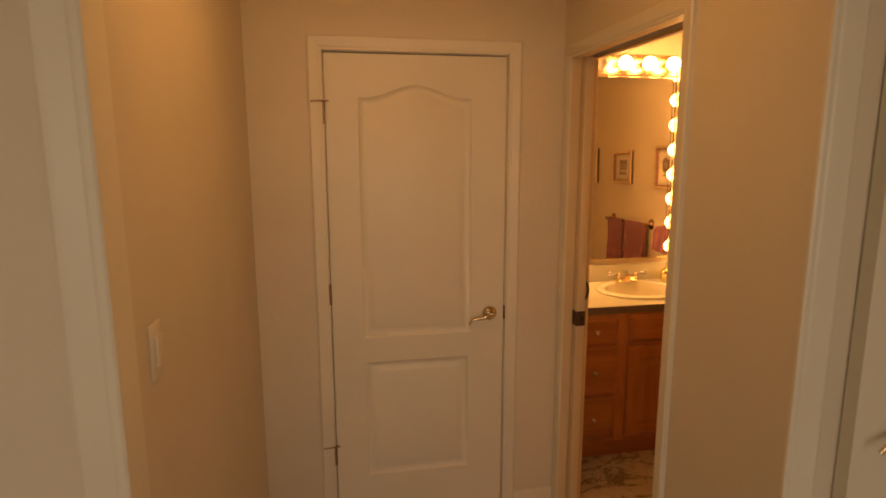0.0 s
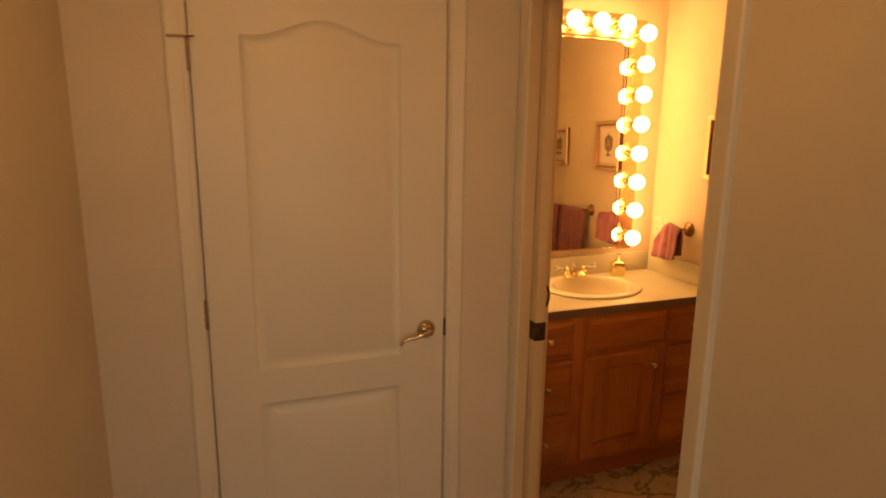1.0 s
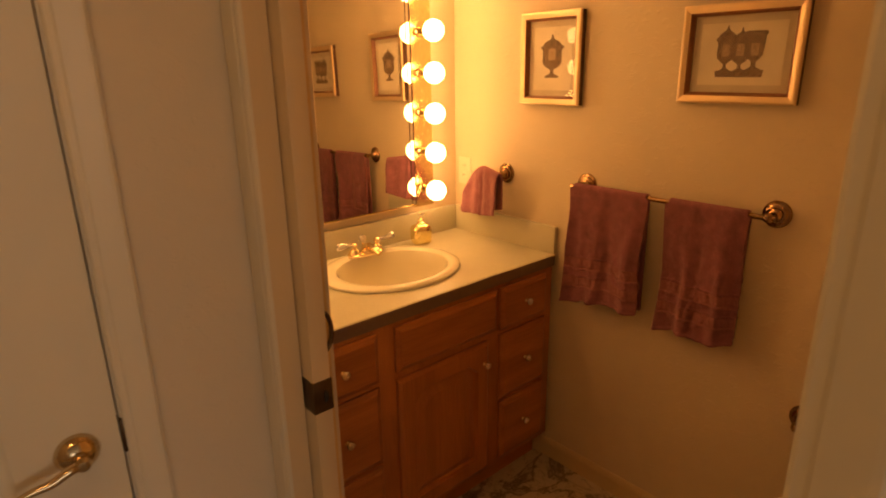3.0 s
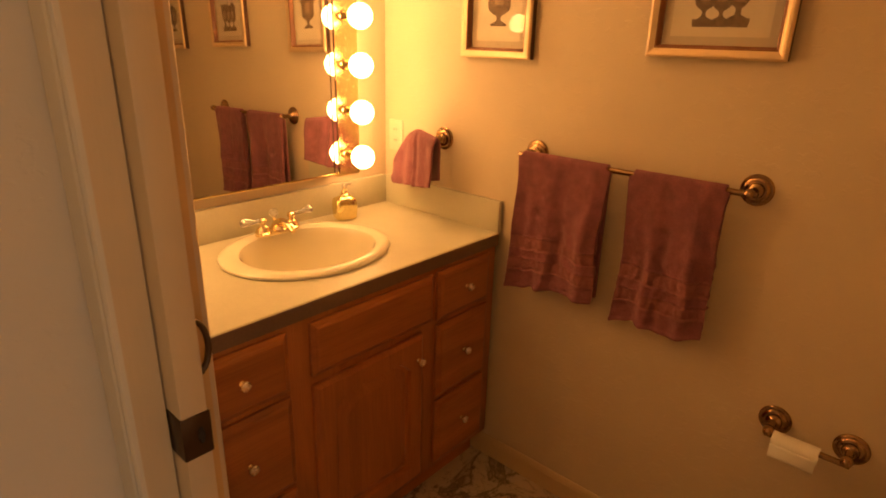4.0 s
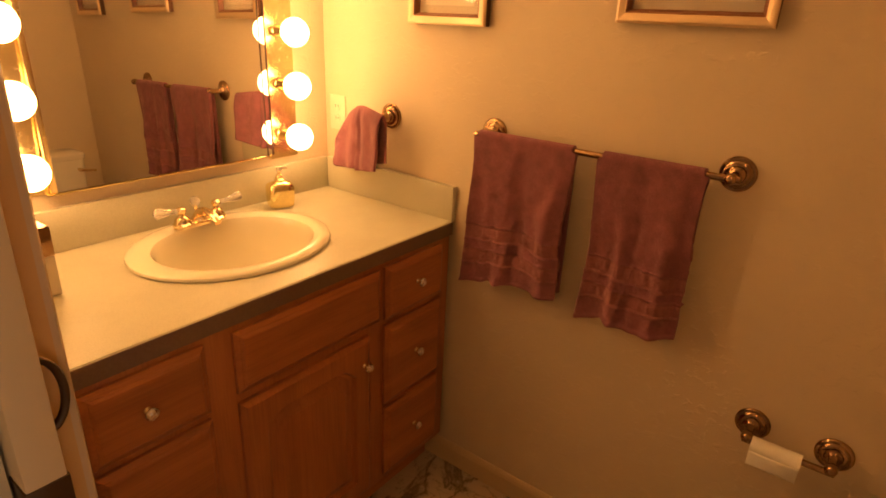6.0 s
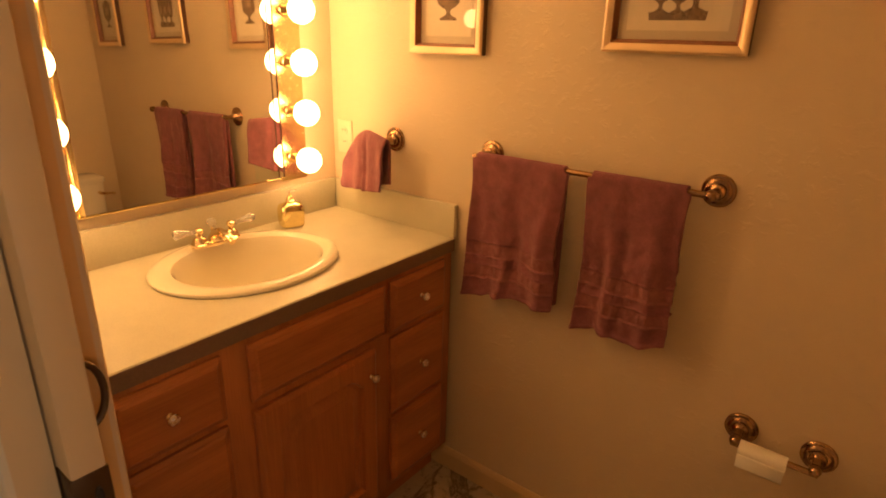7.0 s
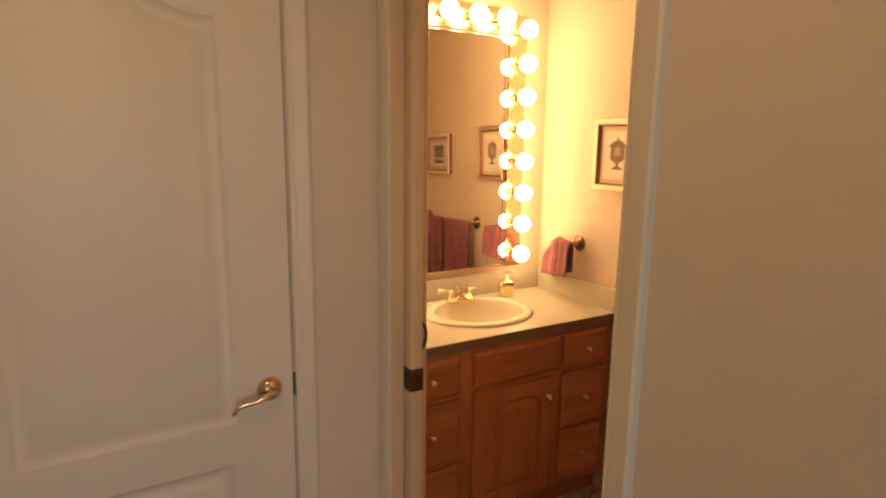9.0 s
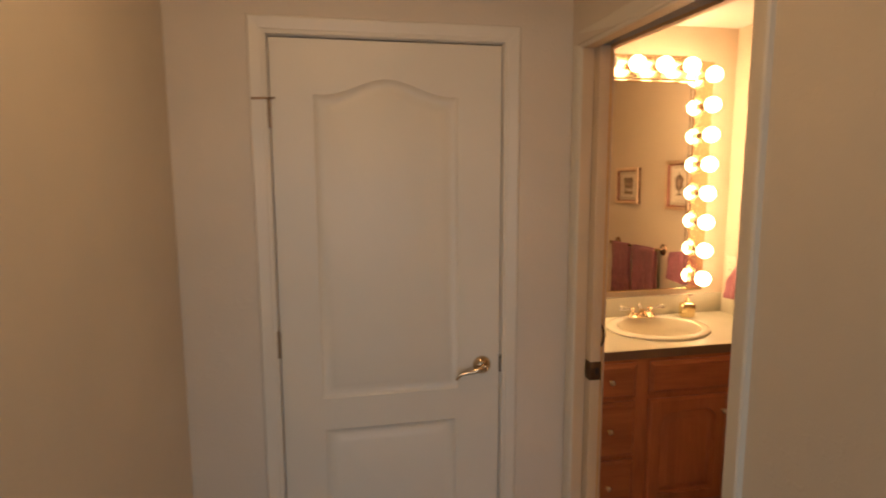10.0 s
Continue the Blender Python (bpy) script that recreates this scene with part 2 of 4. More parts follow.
def lathe(bm, profile, m=None, seg=24, sx=1.0, sy=1.0):
    """Turns (radius, height) pairs about the local z axis of m."""
    m = m or Matrix.Identity(4)
    rows = []
    for r, h in profile:
        if r < 1e-6:
            rows.append([bm.verts.new(m @ Vector((0, 0, h)))])
        else:
            rows.append([bm.verts.new(m @ Vector((r * sx * math.cos(2 * math.pi * k / seg), r * sy * math.sin(2 * math.pi * k / seg), h))) for k in range(seg)])
    for a, b in zip(rows, rows[1:]):
        if len(a) == 1 and len(b) == 1:
            continue
        if len(a) == 1 or len(b) == 1:
            tip, loop = (a[0], b) if len(a) == 1 else (b[0], a)
            for i in range(seg):
                bm.faces.new((tip, loop[i], loop[(i + 1) % seg]))
        else:
            ring_faces(bm, a, b)
    for row in (rows[0], rows[-1]):
        if len(row) > 1:
            bm.faces.new(row)
    return bm


def tube(bm, pts, radius, seg=12, flat=1.0):
    """A round bar along points, closed at both ends; radius may be a list."""
    pts = [Vector(p) for p in pts]
    rows, up = [], None
    for i, p in enumerate(pts):
        d = (pts[min(i + 1, len(pts) - 1)] - pts[max(i - 1, 0)]).normalized()
        if up is None:
            up = d.orthogonal().normalized()
        up = (up - d * up.dot(d)).normalized()
        side = d.cross(up)
        r = radius[i] if isinstance(radius, (list, tuple)) else radius
        rows.append([bm.verts.new(p + r * (math.cos(2 * math.pi * k / seg) * up + flat * math.sin(2 * math.pi * k / seg) * side)) for k in range(seg)])
    for a, b in zip(rows, rows[1:]):
        ring_faces(bm, a, b)
    bm.faces.new(rows[0])
    bm.faces.new(rows[-1])
    return bm


def curve_points(ctrl, n=20):
    """Catmull-Rom points through control points."""
    c = [Vector(p) for p in ctrl]
    c = [2 * c[0] - c[1]] + c + [2 * c[-1] - c[-2]]
    out = []
    for i in range(1, len(c) - 2):
        for k in range(n):
            t = k / n
            out.append(0.5 * (2 * c[i] + (c[i + 1] - c[i - 1]) * t + (2 * c[i - 1] - 5 * c[i] + 4 * c[i + 1] - c[i + 2]) * t * t + (3 * c[i] - c[i - 1] - 3 * c[i + 1] + c[i + 2]) * t**3))
    return out + [c[-2]]


def aim(origin, direction):
    """A pose whose z axis points along direction."""
    return Matrix.Translation(origin) @ Vector(direction).to_track_quat("Z", "Y").to_matrix().to_4x4()


CASING = [(0.0, 0.0), (0.0, 0.007), (0.004, 0.010), (0.012, 0.010), (0.016, 0.0125), (0.030, 0.0145), (0.046, 0.0165), (0.052, 0.0165), (0.057, 0.013), (0.057, 0.0)]


def moulding(bm, p0, p1, across, out, profile=CASING, m0=0.0, m1=0.0, k=1.0):
    """A strip from p0 to p1; profile pairs run across and out; m0 and m1 mitre its ends."""
    p0, p1, across, out = Vector(p0), Vector(p1), Vector(across), Vector(out)
    d = (p1 - p0).normalized()
    a = [bm.verts.new(p0 + across * w * k + out * h - d * w * k * m0) for w, h in profile]
    b = [bm.verts.new(p1 + across * w * k + out * h + d * w * k * m1) for w, h in profile]
    for i in range(len(profile)):
        j = (i + 1) % len(profile)
        bm.faces.new((a[i], a[j], b[j], b[i]))
    bm.faces.new(a)
    bm.faces.new(b)
    return bm


def filled(bm, loops):
    """Fills the area inside the first loop and outside the others; returns the vertex loops."""
    rings, edges = [], []
    for lp in loops:
        vs = [bm.verts.new(p) for p in lp]
        rings.append(vs)
        edges += [bm.edges.new((vs[i], vs[(i + 1) % len(vs)])) for i in range(len(vs))]
    bmesh.ops.triangle_fill(bm, use_beauty=True, use_dissolve=False, edges=edges)
    return rings


# ---- plan, in metres ----
HALL_W, HALL_N, HALL_E = -0.365, 2.412, 1.000
PART_W = 1.111
BATH_N, BATH_E, BATH_S = 3.270, 2.312, 1.230
OPEN_S, OPEN_N, OPEN_TOP = 1.482, 2.360, 2.045
HALL_CEIL, BATH_CEIL = 2.430, 2.365
DOOR_X0, DOOR_X1, DOOR_TOP = -0.060, 0.722, 2.053
BED_Y0, BED_Y1 = 0.945, 1.040
BED_X0, BED_X1 = -0.425, 0.947
FZ = -0.085  # floor level


def out_of_square(bm):
    """The hall side of the partition runs slightly askew, closing in towards the bedroom."""
    for v in bm.verts:
        if v.co.x < HALL_E + 0.052:
            v.co.x -= 0.0375 * max(0.0, OPEN_N - v.co.y)
    return bm



def setting(name, bm, mat, label, category):
    return tagged(part(name, bm, mat, None, "", 0), label, category, "", "structure")


# floors
setting("floor_hall", boxes((-3.0, 1.06, -3.4, 3.2, FZ - 0.06, FZ)), CARPET, "worn beige cut-pile carpet in the hall", "carpet")
setting("floor_bathroom", boxes((1.062, 2.45, 1.0, 3.4, FZ - 0.06, FZ + 0.002)), VINYL, "marbled grey-beige vinyl bathroom floor with dark veins", "floor")

# hall walls
bm = bmesh.new()
a0, a1 = Vector((HALL_W, HALL_N + 0.12, 0)), Vector((BED_X0, BED_Y1, 0))
a0.z = a1.z = FZ
quad = [a0, a1, a1 + Vector((-0.12, 0, 0)), a0 + Vector((-0.12, 0, 0))]
lo = [bm.verts.new(p) for p in quad]
hi = [bm.verts.new(p + Vector((0, 0, HALL_CEIL - FZ))) for p in quad]
ring_faces(bm, lo, hi)
bm.faces.new(lo)
bm.faces.new(hi)
setting("wall_hall_west", bm, WALL_HALL, "beige textured plaster hall wall with a light switch", "wall")
setting("wall_hall_north", boxes((HALL_W - 0.06, DOOR_X0 - 0.014, HALL_N, HALL_N + 0.115, FZ, HALL_CEIL), (DOOR_X1 + 0.014, HALL_E, HALL_N, HALL_N + 0.115, FZ, HALL_CEIL), (DOOR_X0 - 0.014, DOOR_X1 + 0.014, HALL_N, HALL_N + 0.115, DOOR_TOP + 0.014, HALL_CEIL)), WALL_HALL, "beige textured plaster wall around the closet door", "wall")
setting("wall_closet_back", boxes((HALL_W, HALL_E, 3.10, 3.20, FZ, HALL_CEIL)), WALL_HALL, "plain plaster back wall of the closet", "wall")
setting("wall_partition", out_of_square(boxes((HALL_E, PART_W, BED_Y0, OPEN_S - 0.014, FZ, HALL_CEIL), (HALL_E, HALL_E + 0.042, OPEN_S - 0.014, 3.40, OPEN_TOP + 0.012, HALL_CEIL), (PART_W - 0.018, PART_W, OPEN_S - 0.014, 3.40, OPEN_TOP + 0.012, HALL_CEIL), (HALL_E, HALL_E + 0.042, OPEN_N + 0.012, 3.40, FZ, OPEN_TOP + 0.012), (PART_W - 0.018, PART_W, OPEN_N + 0.012, 3.40, FZ, OPEN_TOP + 0.012))), WALL_HALL, "textured plaster partition with a pocket for the sliding door", "wall")
setting("ceiling_hall", boxes((HALL_W - 0.3, HALL_E + 0.03, BED_Y1, 3.2, HALL_CEIL, HALL_CEIL + 0.1)), CEIL, "off-white textured hall ceiling", "ceiling")

# bathroom walls
setting("wall_bathroom_north", boxes((PART_W, BATH_E + 0.115, BATH_N, BATH_N + 0.115, FZ, 2.43)), WALL, "warm beige textured plaster wall behind the vanity mirror", "wall")
setting("wall_bathroom_east", boxes((BATH_E, BATH_E + 0.115, BATH_S - 0.115, BATH_N, FZ, 2.43)), WALL, "warm beige textured plaster wall with pictures and towels", "wall")
setting("wall_bathroom_south", boxes((PART_W, BATH_E, BATH_S - 0.115, BATH_S, FZ, 2.43)), WALL, "warm beige textured plaster wall behind the toilet", "wall")
setting("ceiling_bathroom", boxes((PART_W, BATH_E, BATH_S, BATH_N, BATH_CEIL, BATH_CEIL + 0.06)), CEIL, "off-white textured bathroom ceiling", "ceiling")

# bedroom behind the opening, with its window
setting("wall_bedroom_north", boxes((-2.6, BED_X0 - 0.014, BED_Y0, BED_Y1, FZ, 2.43), (BED_X0 - 0.014, BED_X1, BED_Y0, BED_Y1, OPEN_TOP + 0.05, 2.43), (PART_W, 2.6, BED_Y0, BED_Y1, FZ, 2.43)), WALL_HALL, "beige plaster bedroom wall with a wide cased opening", "wall")
setting("wall_bedroom_west", boxes((-2.72, -2.6, -3.2, BED_Y1, FZ, 2.43)), WALL_HALL, "plain beige bedroom wall", "wall")
setting("wall_bedroom_east", boxes((2.6, 2.72, -3.2, BED_Y1, FZ, 2.43)), WALL_HALL, "plain beige bedroom wall", "wall")
setting("wall_bedroom_south", boxes((-2.72, -2.2, -3.32, -3.2, FZ, 2.43), (1.8, 2.72, -3.32, -3.2, FZ, 2.43), (-2.2, 1.8, -3.32, -3.2, FZ, 0.78), (-2.2, 1.8, -3.32, -3.2, 2.12, 2.43)), WALL_HALL, "beige bedroom wall with a window opening", "wall")
setting("floor_bedroom_side", boxes((1.062, 2.72, -3.4, 0.998, FZ - 0.06, FZ)), CARPET, "beige carpet of the bedroom", "carpet")
setting("ceiling_bedroom", boxes((-2.72, 2.72, -3.32, BED_Y1, 2.43, 2.53)), CEIL, "off-white textured bedroom ceiling", "ceiling")

# casings and jambs
bm = bmesh.new()
moulding(bm, (DOOR_X0 - 0.006, HALL_N, FZ), (DOOR_X0 - 0.006, HALL_N, DOOR_TOP + 0.006), (-1, 0, 0), (0, -1, 0), m1=1)
moulding(bm, (DOOR_X1 + 0.006, HALL_N, FZ), (DOOR_X1 + 0.006, HALL_N, DOOR_TOP + 0.006), (1, 0, 0), (0, -1, 0), m1=1)
moulding(bm, (DOOR_X0 - 0.006, HALL_N, DOOR_TOP + 0.006), (DOOR_X1 + 0.006, HALL_N, DOOR_TOP + 0.006), (0, 0, 1), (0, -1, 0), m0=1, m1=1)
setting("trim_closet_door", bm, TRIM, "cream painted moulded casing around the closet door", "door casing")
setting("trim_closet_jamb", boxes((DOOR_X0 - 0.0135, DOOR_X0 - 0.003, HALL_N + 0.003, HALL_N + 0.115, FZ, DOOR_TOP + 0.0135), (DOOR_X1 + 0.003, DOOR_X1 + 0.0135, HALL_N + 0.003, HALL_N + 0.115, FZ, DOOR_TOP + 0.0135), (DOOR_X0 - 0.003, DOOR_X1 + 0.003, HALL_N + 0.003, HALL_N + 0.115, DOOR_TOP + 0.003, DOOR_TOP + 0.0135), (DOOR_X0 - 0.003, DOOR_X0 + 0.012, HALL_N + 0.042, HALL_N + 0.06, FZ, DOOR_TOP), (DOOR_X1 - 0.012, DOOR_X1 + 0.003, HALL_N + 0.042, HALL_N + 0.06, FZ, DOOR_TOP)), TRIM, "cream painted closet door jamb", "door jamb")
bm = bmesh.new()
moulding(bm, (HALL_E, OPEN_N, FZ), (HALL_E, OPEN_N, OPEN_TOP), (0, 1, 0), (-1, 0, 0), k=0.88, m1=1)
moulding(bm, (HALL_E, OPEN_S, FZ), (HALL_E, OPEN_S, OPEN_TOP), (0, -1, 0), (-1, 0, 0), m1=1)
moulding(bm, (HALL_E, OPEN_S, OPEN_TOP), (HALL_E, OPEN_N, OPEN_TOP), (0, 0, 1), (-1, 0, 0), m0=1, m1=0.88)
setting("trim_bathroom_door_hall", out_of_square(bm), TRIM, "cream painted moulded casing on the hall side", "door casing")
bm = bmesh.new()
moulding(bm, (PART_W, OPEN_N, FZ), (PART_W, OPEN_N, OPEN_TOP), (0, 1, 0), (1, 0, 0), m1=1)
moulding(bm, (PART_W, OPEN_S, FZ), (PART_W, OPEN_S, OPEN_TOP), (0, -1, 0), (1, 0, 0), m1=1)
moulding(bm, (PART_W, OPEN_S, OPEN_TOP), (PART_W, OPEN_N, OPEN_TOP), (0, 0, 1), (1, 0, 0), m0=1, m1=1)
setting("trim_bathroom_door_inside", bm, BATH_TRIM_LAMPLIT, "cream painted moulded casing on the bathroom side", "door casing")
setting("trim_bathroom_jamb", out_of_square(boxes((HALL_E, HALL_E + 0.042, OPEN_N, OPEN_N + 0.0115, FZ, OPEN_TOP), (HALL_E, PART_W, OPEN_S - 0.0135, OPEN_S, FZ, OPEN_TOP), (HALL_E, HALL_E + 0.042, OPEN_S, OPEN_N, OPEN_TOP, OPEN_TOP + 0.0115))), YELLOW_CREAM, "yellow-cream split jamb of the pocket door", "door jamb")
setting("trim_bathroom_jamb_inside", boxes((PART_W - 0.018, PART_W, OPEN_N, OPEN_N + 0.0115, FZ, OPEN_TOP), (PART_W - 0.018, PART_W, OPEN_S, OPEN_N, OPEN_TOP, OPEN_TOP + 0.0115)), JAMB_LAMPLIT, "cream split jamb on the bathroom side, orange bulb light in its colour", "door jamb")
bm = bmesh.new()
moulding(bm, (BED_X0, BED_Y0, FZ), (BED_X0, BED_Y0, OPEN_TOP + 0.03), (-1, 0, 0), (0, -1, 0), m1=1, k=1.35)
moulding(bm, (BED_X1, BED_Y0, FZ), (BED_X1, BED_Y0, OPEN_TOP + 0.03), (1, 0, 0), (0, -1, 0), m1=1, k=1.35)
moulding(bm, (BED_X0, BED_Y0, OPEN_TOP + 0.03), (BED_X1, BED_Y0, OPEN_TOP + 0.03), (0, 0, 1), (0, -1, 0), m0=1, m1=1, k=1.35)
setting("trim_bedroom_opening", bm, TRIM, "cream painted moulded casing of the wide opening", "door casing")
setting("trim_bedroom_jamb", boxes((BED_X0 - 0.0135, BED_X0, BED_Y0, BED_Y1, FZ, OPEN_TOP + 0.049), (BED_X0, BED_X1, BED_Y0, BED_Y1, OPEN_TOP + 0.037, OPEN_TOP + 0.049)), TRIM, "cream painted jamb of the wide opening", "door jamb")

BASE = [(0.0, 0.0), (0.0, 0.012), (0.062, 0.012), (0.074, 0.009), (0.083, 0.004), (0.083, 0.0)]
bm = bmesh.new()
moulding(bm, (BATH_E, BATH_S, FZ + 0.002), (BATH_E, 2.80, FZ + 0.002), (0, 0, 1), (-1, 0, 0), BASE)
moulding(bm, (PART_W, BATH_S, FZ + 0.002), (BATH_E - 0.012, BATH_S, FZ + 0.002), (0, 0, 1), (0, 1, 0), BASE)
setting("baseboard_bathroom", bm, BATH_TRIM_LAMPLIT, "low cream painted baseboard of the bathroom", "baseboard")
bm = bmesh.new()
moulding(bm, (DOOR_X1 + 0.064, HALL_N, FZ), (HALL_E, HALL_N, FZ), (0, 0, 1), (0, -1, 0), BASE)
moulding(bm, (HALL_W, HALL_N, FZ), (DOOR_X0 - 0.064, HALL_N, FZ), (0, 0, 1), (0, -1, 0), BASE)
moulding(bm, (HALL_E, BED_Y0, FZ), (HALL_E, OPEN_S - 0.058, FZ), (0, 0, 1), (-1, 0, 0), BASE)
setting("baseboard_hall", out_of_square(bm), TRIM, "low cream painted baseboard of the hall", "baseboard")


# ---- doors ----
def panel_loop(x0, x1, z0, z1, rise, inset, n=24):
    """Outline of a door panel, with an arched top where rise is not nil."""
    x0, x1, z0, z1 = x0 + inset, x1 - inset, z0 + inset, z1 - inset
    pts = [(x0, z0), (x1, z0)]
    for k in range(n + 1):
        u = 1 - 2 * k / n
        w = max(0.0, 1 - abs(u) / 0.86)
        pts.append(((x0 + x1) / 2 + u * (x1 - x0) / 2, z1 + rise * w * w * (3 - 2 * w)))
    return pts


def panel_door(x0, x1, z0, z1, y, thick, panels):
    """Moulded door leaf, face towards -y, with sunk panel grooves and raised fields."""
    bm = bmesh.new()
    steps = [(0.0, 0.0), (0.009, 0.0075), (0.018, 0.0105), (0.028, 0.0105), (0.042, 0.0055), (0.056, 0.002)]
    loops = [[(x0, y, z0), (x1, y, z0), (x1, y, z1), (x0, y, z1)]]
    for p in panels:
        loops.append([(a, y, b) for a, b in panel_loop(*p, 0.0)])
    rings = filled(bm, loops)
    for p, ring in zip(panels, rings[1:]):
        last = ring
        for inset, deep in steps[1:]:
            nxt = [bm.verts.new((a, y + deep, b)) for a, b in panel_loop(*p, inset)]
            ring_faces(bm, last, nxt)
            last = nxt
        bm.faces.new(last)
    back = [bm.verts.new((v.co.x, y + thick, v.co.z)) for v in rings[0]]
    ring_faces(bm, rings[0], back)
    bm.faces.new(back)
    return bm


def lever_handle(parent, x, y, z, side, mat, reach=0.105):
    """Rose, neck and wave lever on a face towards -y; side is -1 or 1."""
    bm = bmesh.new()
    lathe(bm, [(0.0, 0.0), (0.034, 0.0), (0.0345, 0.003), (0.033, 0.007), (0.029, 0.013), (0.023, 0.018), (0.016, 0.0215), (0.0125, 0.023), (0.0115, 0.040), (0.0, 0.042)], aim((x, y, z), (0, -1, 0)), 32)
    rose = part("rose", bm, mat, parent, "round metal rose")
    bm = bmesh.new()
    pts = curve_points([(x, y - 0.040, z), (x + side * 0.020, y - 0.046, z - 0.001), (x + side * 0.045, y - 0.047, z - 0.010), (x + side * 0.070, y - 0.045, z - 0.013), (x + side * 0.092, y - 0.043, z - 0.020), (x + side * reach, y - 0.040, z - 0.037)], 8)
    tube(bm, pts, [0.0090 - 0.0040 * i / (len(pts) - 1) for i in range(len(pts))], 12)
    lathe(bm, [(0.0, -0.006), (0.012, -0.004), (0.0135, 0.004), (0.009, 0.011), (0.0, 0.013)], aim((x, y - 0.040, z), (0, -1, 0)), 20)
    part("lever", bm, mat, parent, "curved metal lever")
    return rose


def hinge(parent, x, y, z, stop=False):
    bm = bmesh.new()
    for k in range(5):
        lathe(bm, [(0.0, k * 0.0178), (0.0058, k * 0.0178), (0.0058, k * 0.0178 + 0.0168), (0.0, k * 0.0178 + 0.0168)], aim((x, y, z - 0.0445), (0, 0, 1)), 14)
    lathe(bm, [(0.0, 0.088), (0.0048, 0.088), (0.0055, 0.091), (0.003, 0.095), (0.0, 0.096)], aim((x, y, z - 0.0445), (0, 0, 1)), 14)
    h = part("hinge", bm, HINGE, parent, "bronze butt hinge")
    if stop:
        bm = bmesh.new()
        tube(bm, [(x + 0.004, y - 0.004, z + 0.047), (x - 0.012, y - 0.012, z + 0.048), (x - 0.046, y - 0.010, z + 0.046)], 0.0035, 10)
        lathe(bm, [(0.0, 0.0), (0.007, 0.0), (0.007, 0.005), (0.0, 0.005)], aim((x - 0.046, y - 0.010, z + 0.046), (-0.3, 1, 0)), 14)
        tube(bm, [(x, y - 0.002, z + 0.047), (x + 0.020, y - 0.012, z + 0.049)], 0.003, 10)
        part("hinge_stop", bm, HINGE, h, "small hinge-pin door stop")


closet = thing("door_1", "closed cream two-panel closet door with an arched top panel", "door", (0.33, HALL_N, FZ), kind="structure")
part("leaf", panel_door(DOOR_X0 + 0.0015, DOOR_X1 - 0.001, FZ + 0.012, DOOR_TOP - 0.003, HALL_N + 0.001, 0.035, [(0.076, 0.566, 0.828, 1.874, 0.054), (0.082, 0.556, 0.160, 0.712, 0.0)]), DOOR, closet, "", 30)
lever_handle(closet, 0.655, HALL_N + 0.001, 0.912, -1, NICKEL_BRASS)
part("strike_plate", boxes((DOOR_X1 + 0.0005, DOOR_X1 + 0.0125, HALL_N - 0.003, HALL_N + 0.030, 0.880, 0.945), bevel=0.0015), BRONZE, closet, "dark bronze strike plate")
for hz, st in ((1.81, True), (1.035, False), (0.277, True)):
    hinge(closet, DOOR_X0 - 0.004, HALL_N - 0.006, hz, st)

pocket = thing("door_2", "cream pocket door slid almost fully into the wall", "sliding door", (1.06, 2.6, FZ), kind="structure")
SLAB_X0, SLAB_X1, SLAB_Y = 1.046, 1.086, 2.323
part("leaf", boxes((SLAB_X0, SLAB_X1, SLAB_Y, 3.06, FZ + 0.012, 2.050), bevel=0.003), YELLOW_CREAM, pocket, "")
bm = boxes((SLAB_X0 - 0.0018, SLAB_X1 + 0.0018, SLAB_Y - 0.0018, 2.366, 0.852, 0.922), bevel=0.001)
latch = part("latch_plate", bm, BRONZE, pocket, "dark bronze notched latch wrapped round the door edge")
bm = lathe(bmesh.new(), [(0.0, 0.0), (0.0085, 0.0), (0.0075, 0.002), (0.006, 0.001), (0.0, 0.001)], aim((1.0715, SLAB_Y - 0.0018, 0.886), (0, -1, 0)), 20, 0.62, 1.7)
part("slot", bm, SLOT, latch, "oval thumb slot")
bm = bmesh.new()
tube(bm, [(SLAB_X1 - 0.004 + 0.023 * math.sin(math.pi * k / 16), 2.338, 1.016 - 0.043 * math.cos(math.pi * k / 16)) for k in range(17)], 0.0048, 10, 0.8)
part("pull", bm, BRONZE, pocket, "dark bronze half-moon pull")

side_door = thing("door_3", "cream panel door beside the bedroom opening", "door", (1.45, BED_Y0, FZ), kind="structure")
part("leaf", panel_door(1.085, 1.83, FZ + 0.012, 2.05, BED_Y0 - 0.040, 0.035, [(1.20, 1.70, 0.828, 1.874, 0.054), (1.20, 1.70, 0.236, 0.712, 0.0)]), DOOR, side_door, "", 30)
lever_handle(side_door, 1.222, BED_Y0 - 0.040, 1.045, -1, NICKEL_BRASS)

switch = thing("light_switch", "ivory plastic rocker light switch on the hall wall", "light switch", (-0.425, 1.14, 1.20))
SWM = Matrix.Translation((HALL_W + (BED_X0 - HALL_W) * (a0.y - 1.14) / (a0.y - a1.y), 1.14, 1.258)) @ Matrix.Rotation(math.atan2(HALL_W - BED_X0, a0.y - a1.y) * -1, 4, "Z")
bm = boxes((0.0, 0.006, -0.035, 0.035, -0.058, 0.058), bevel=0.002)
bmesh.ops.transform(bm, matrix=SWM, verts=bm.verts)
part("plate", bm, IVORY, switch)
bm = boxes((0.006, 0.011, -0.016, 0.016, -0.033, 0.033), bevel=0.002)
bmesh.ops.transform(bm, matrix=SWM, verts=bm.verts)
part("rocker", bm, IVORY, switch)

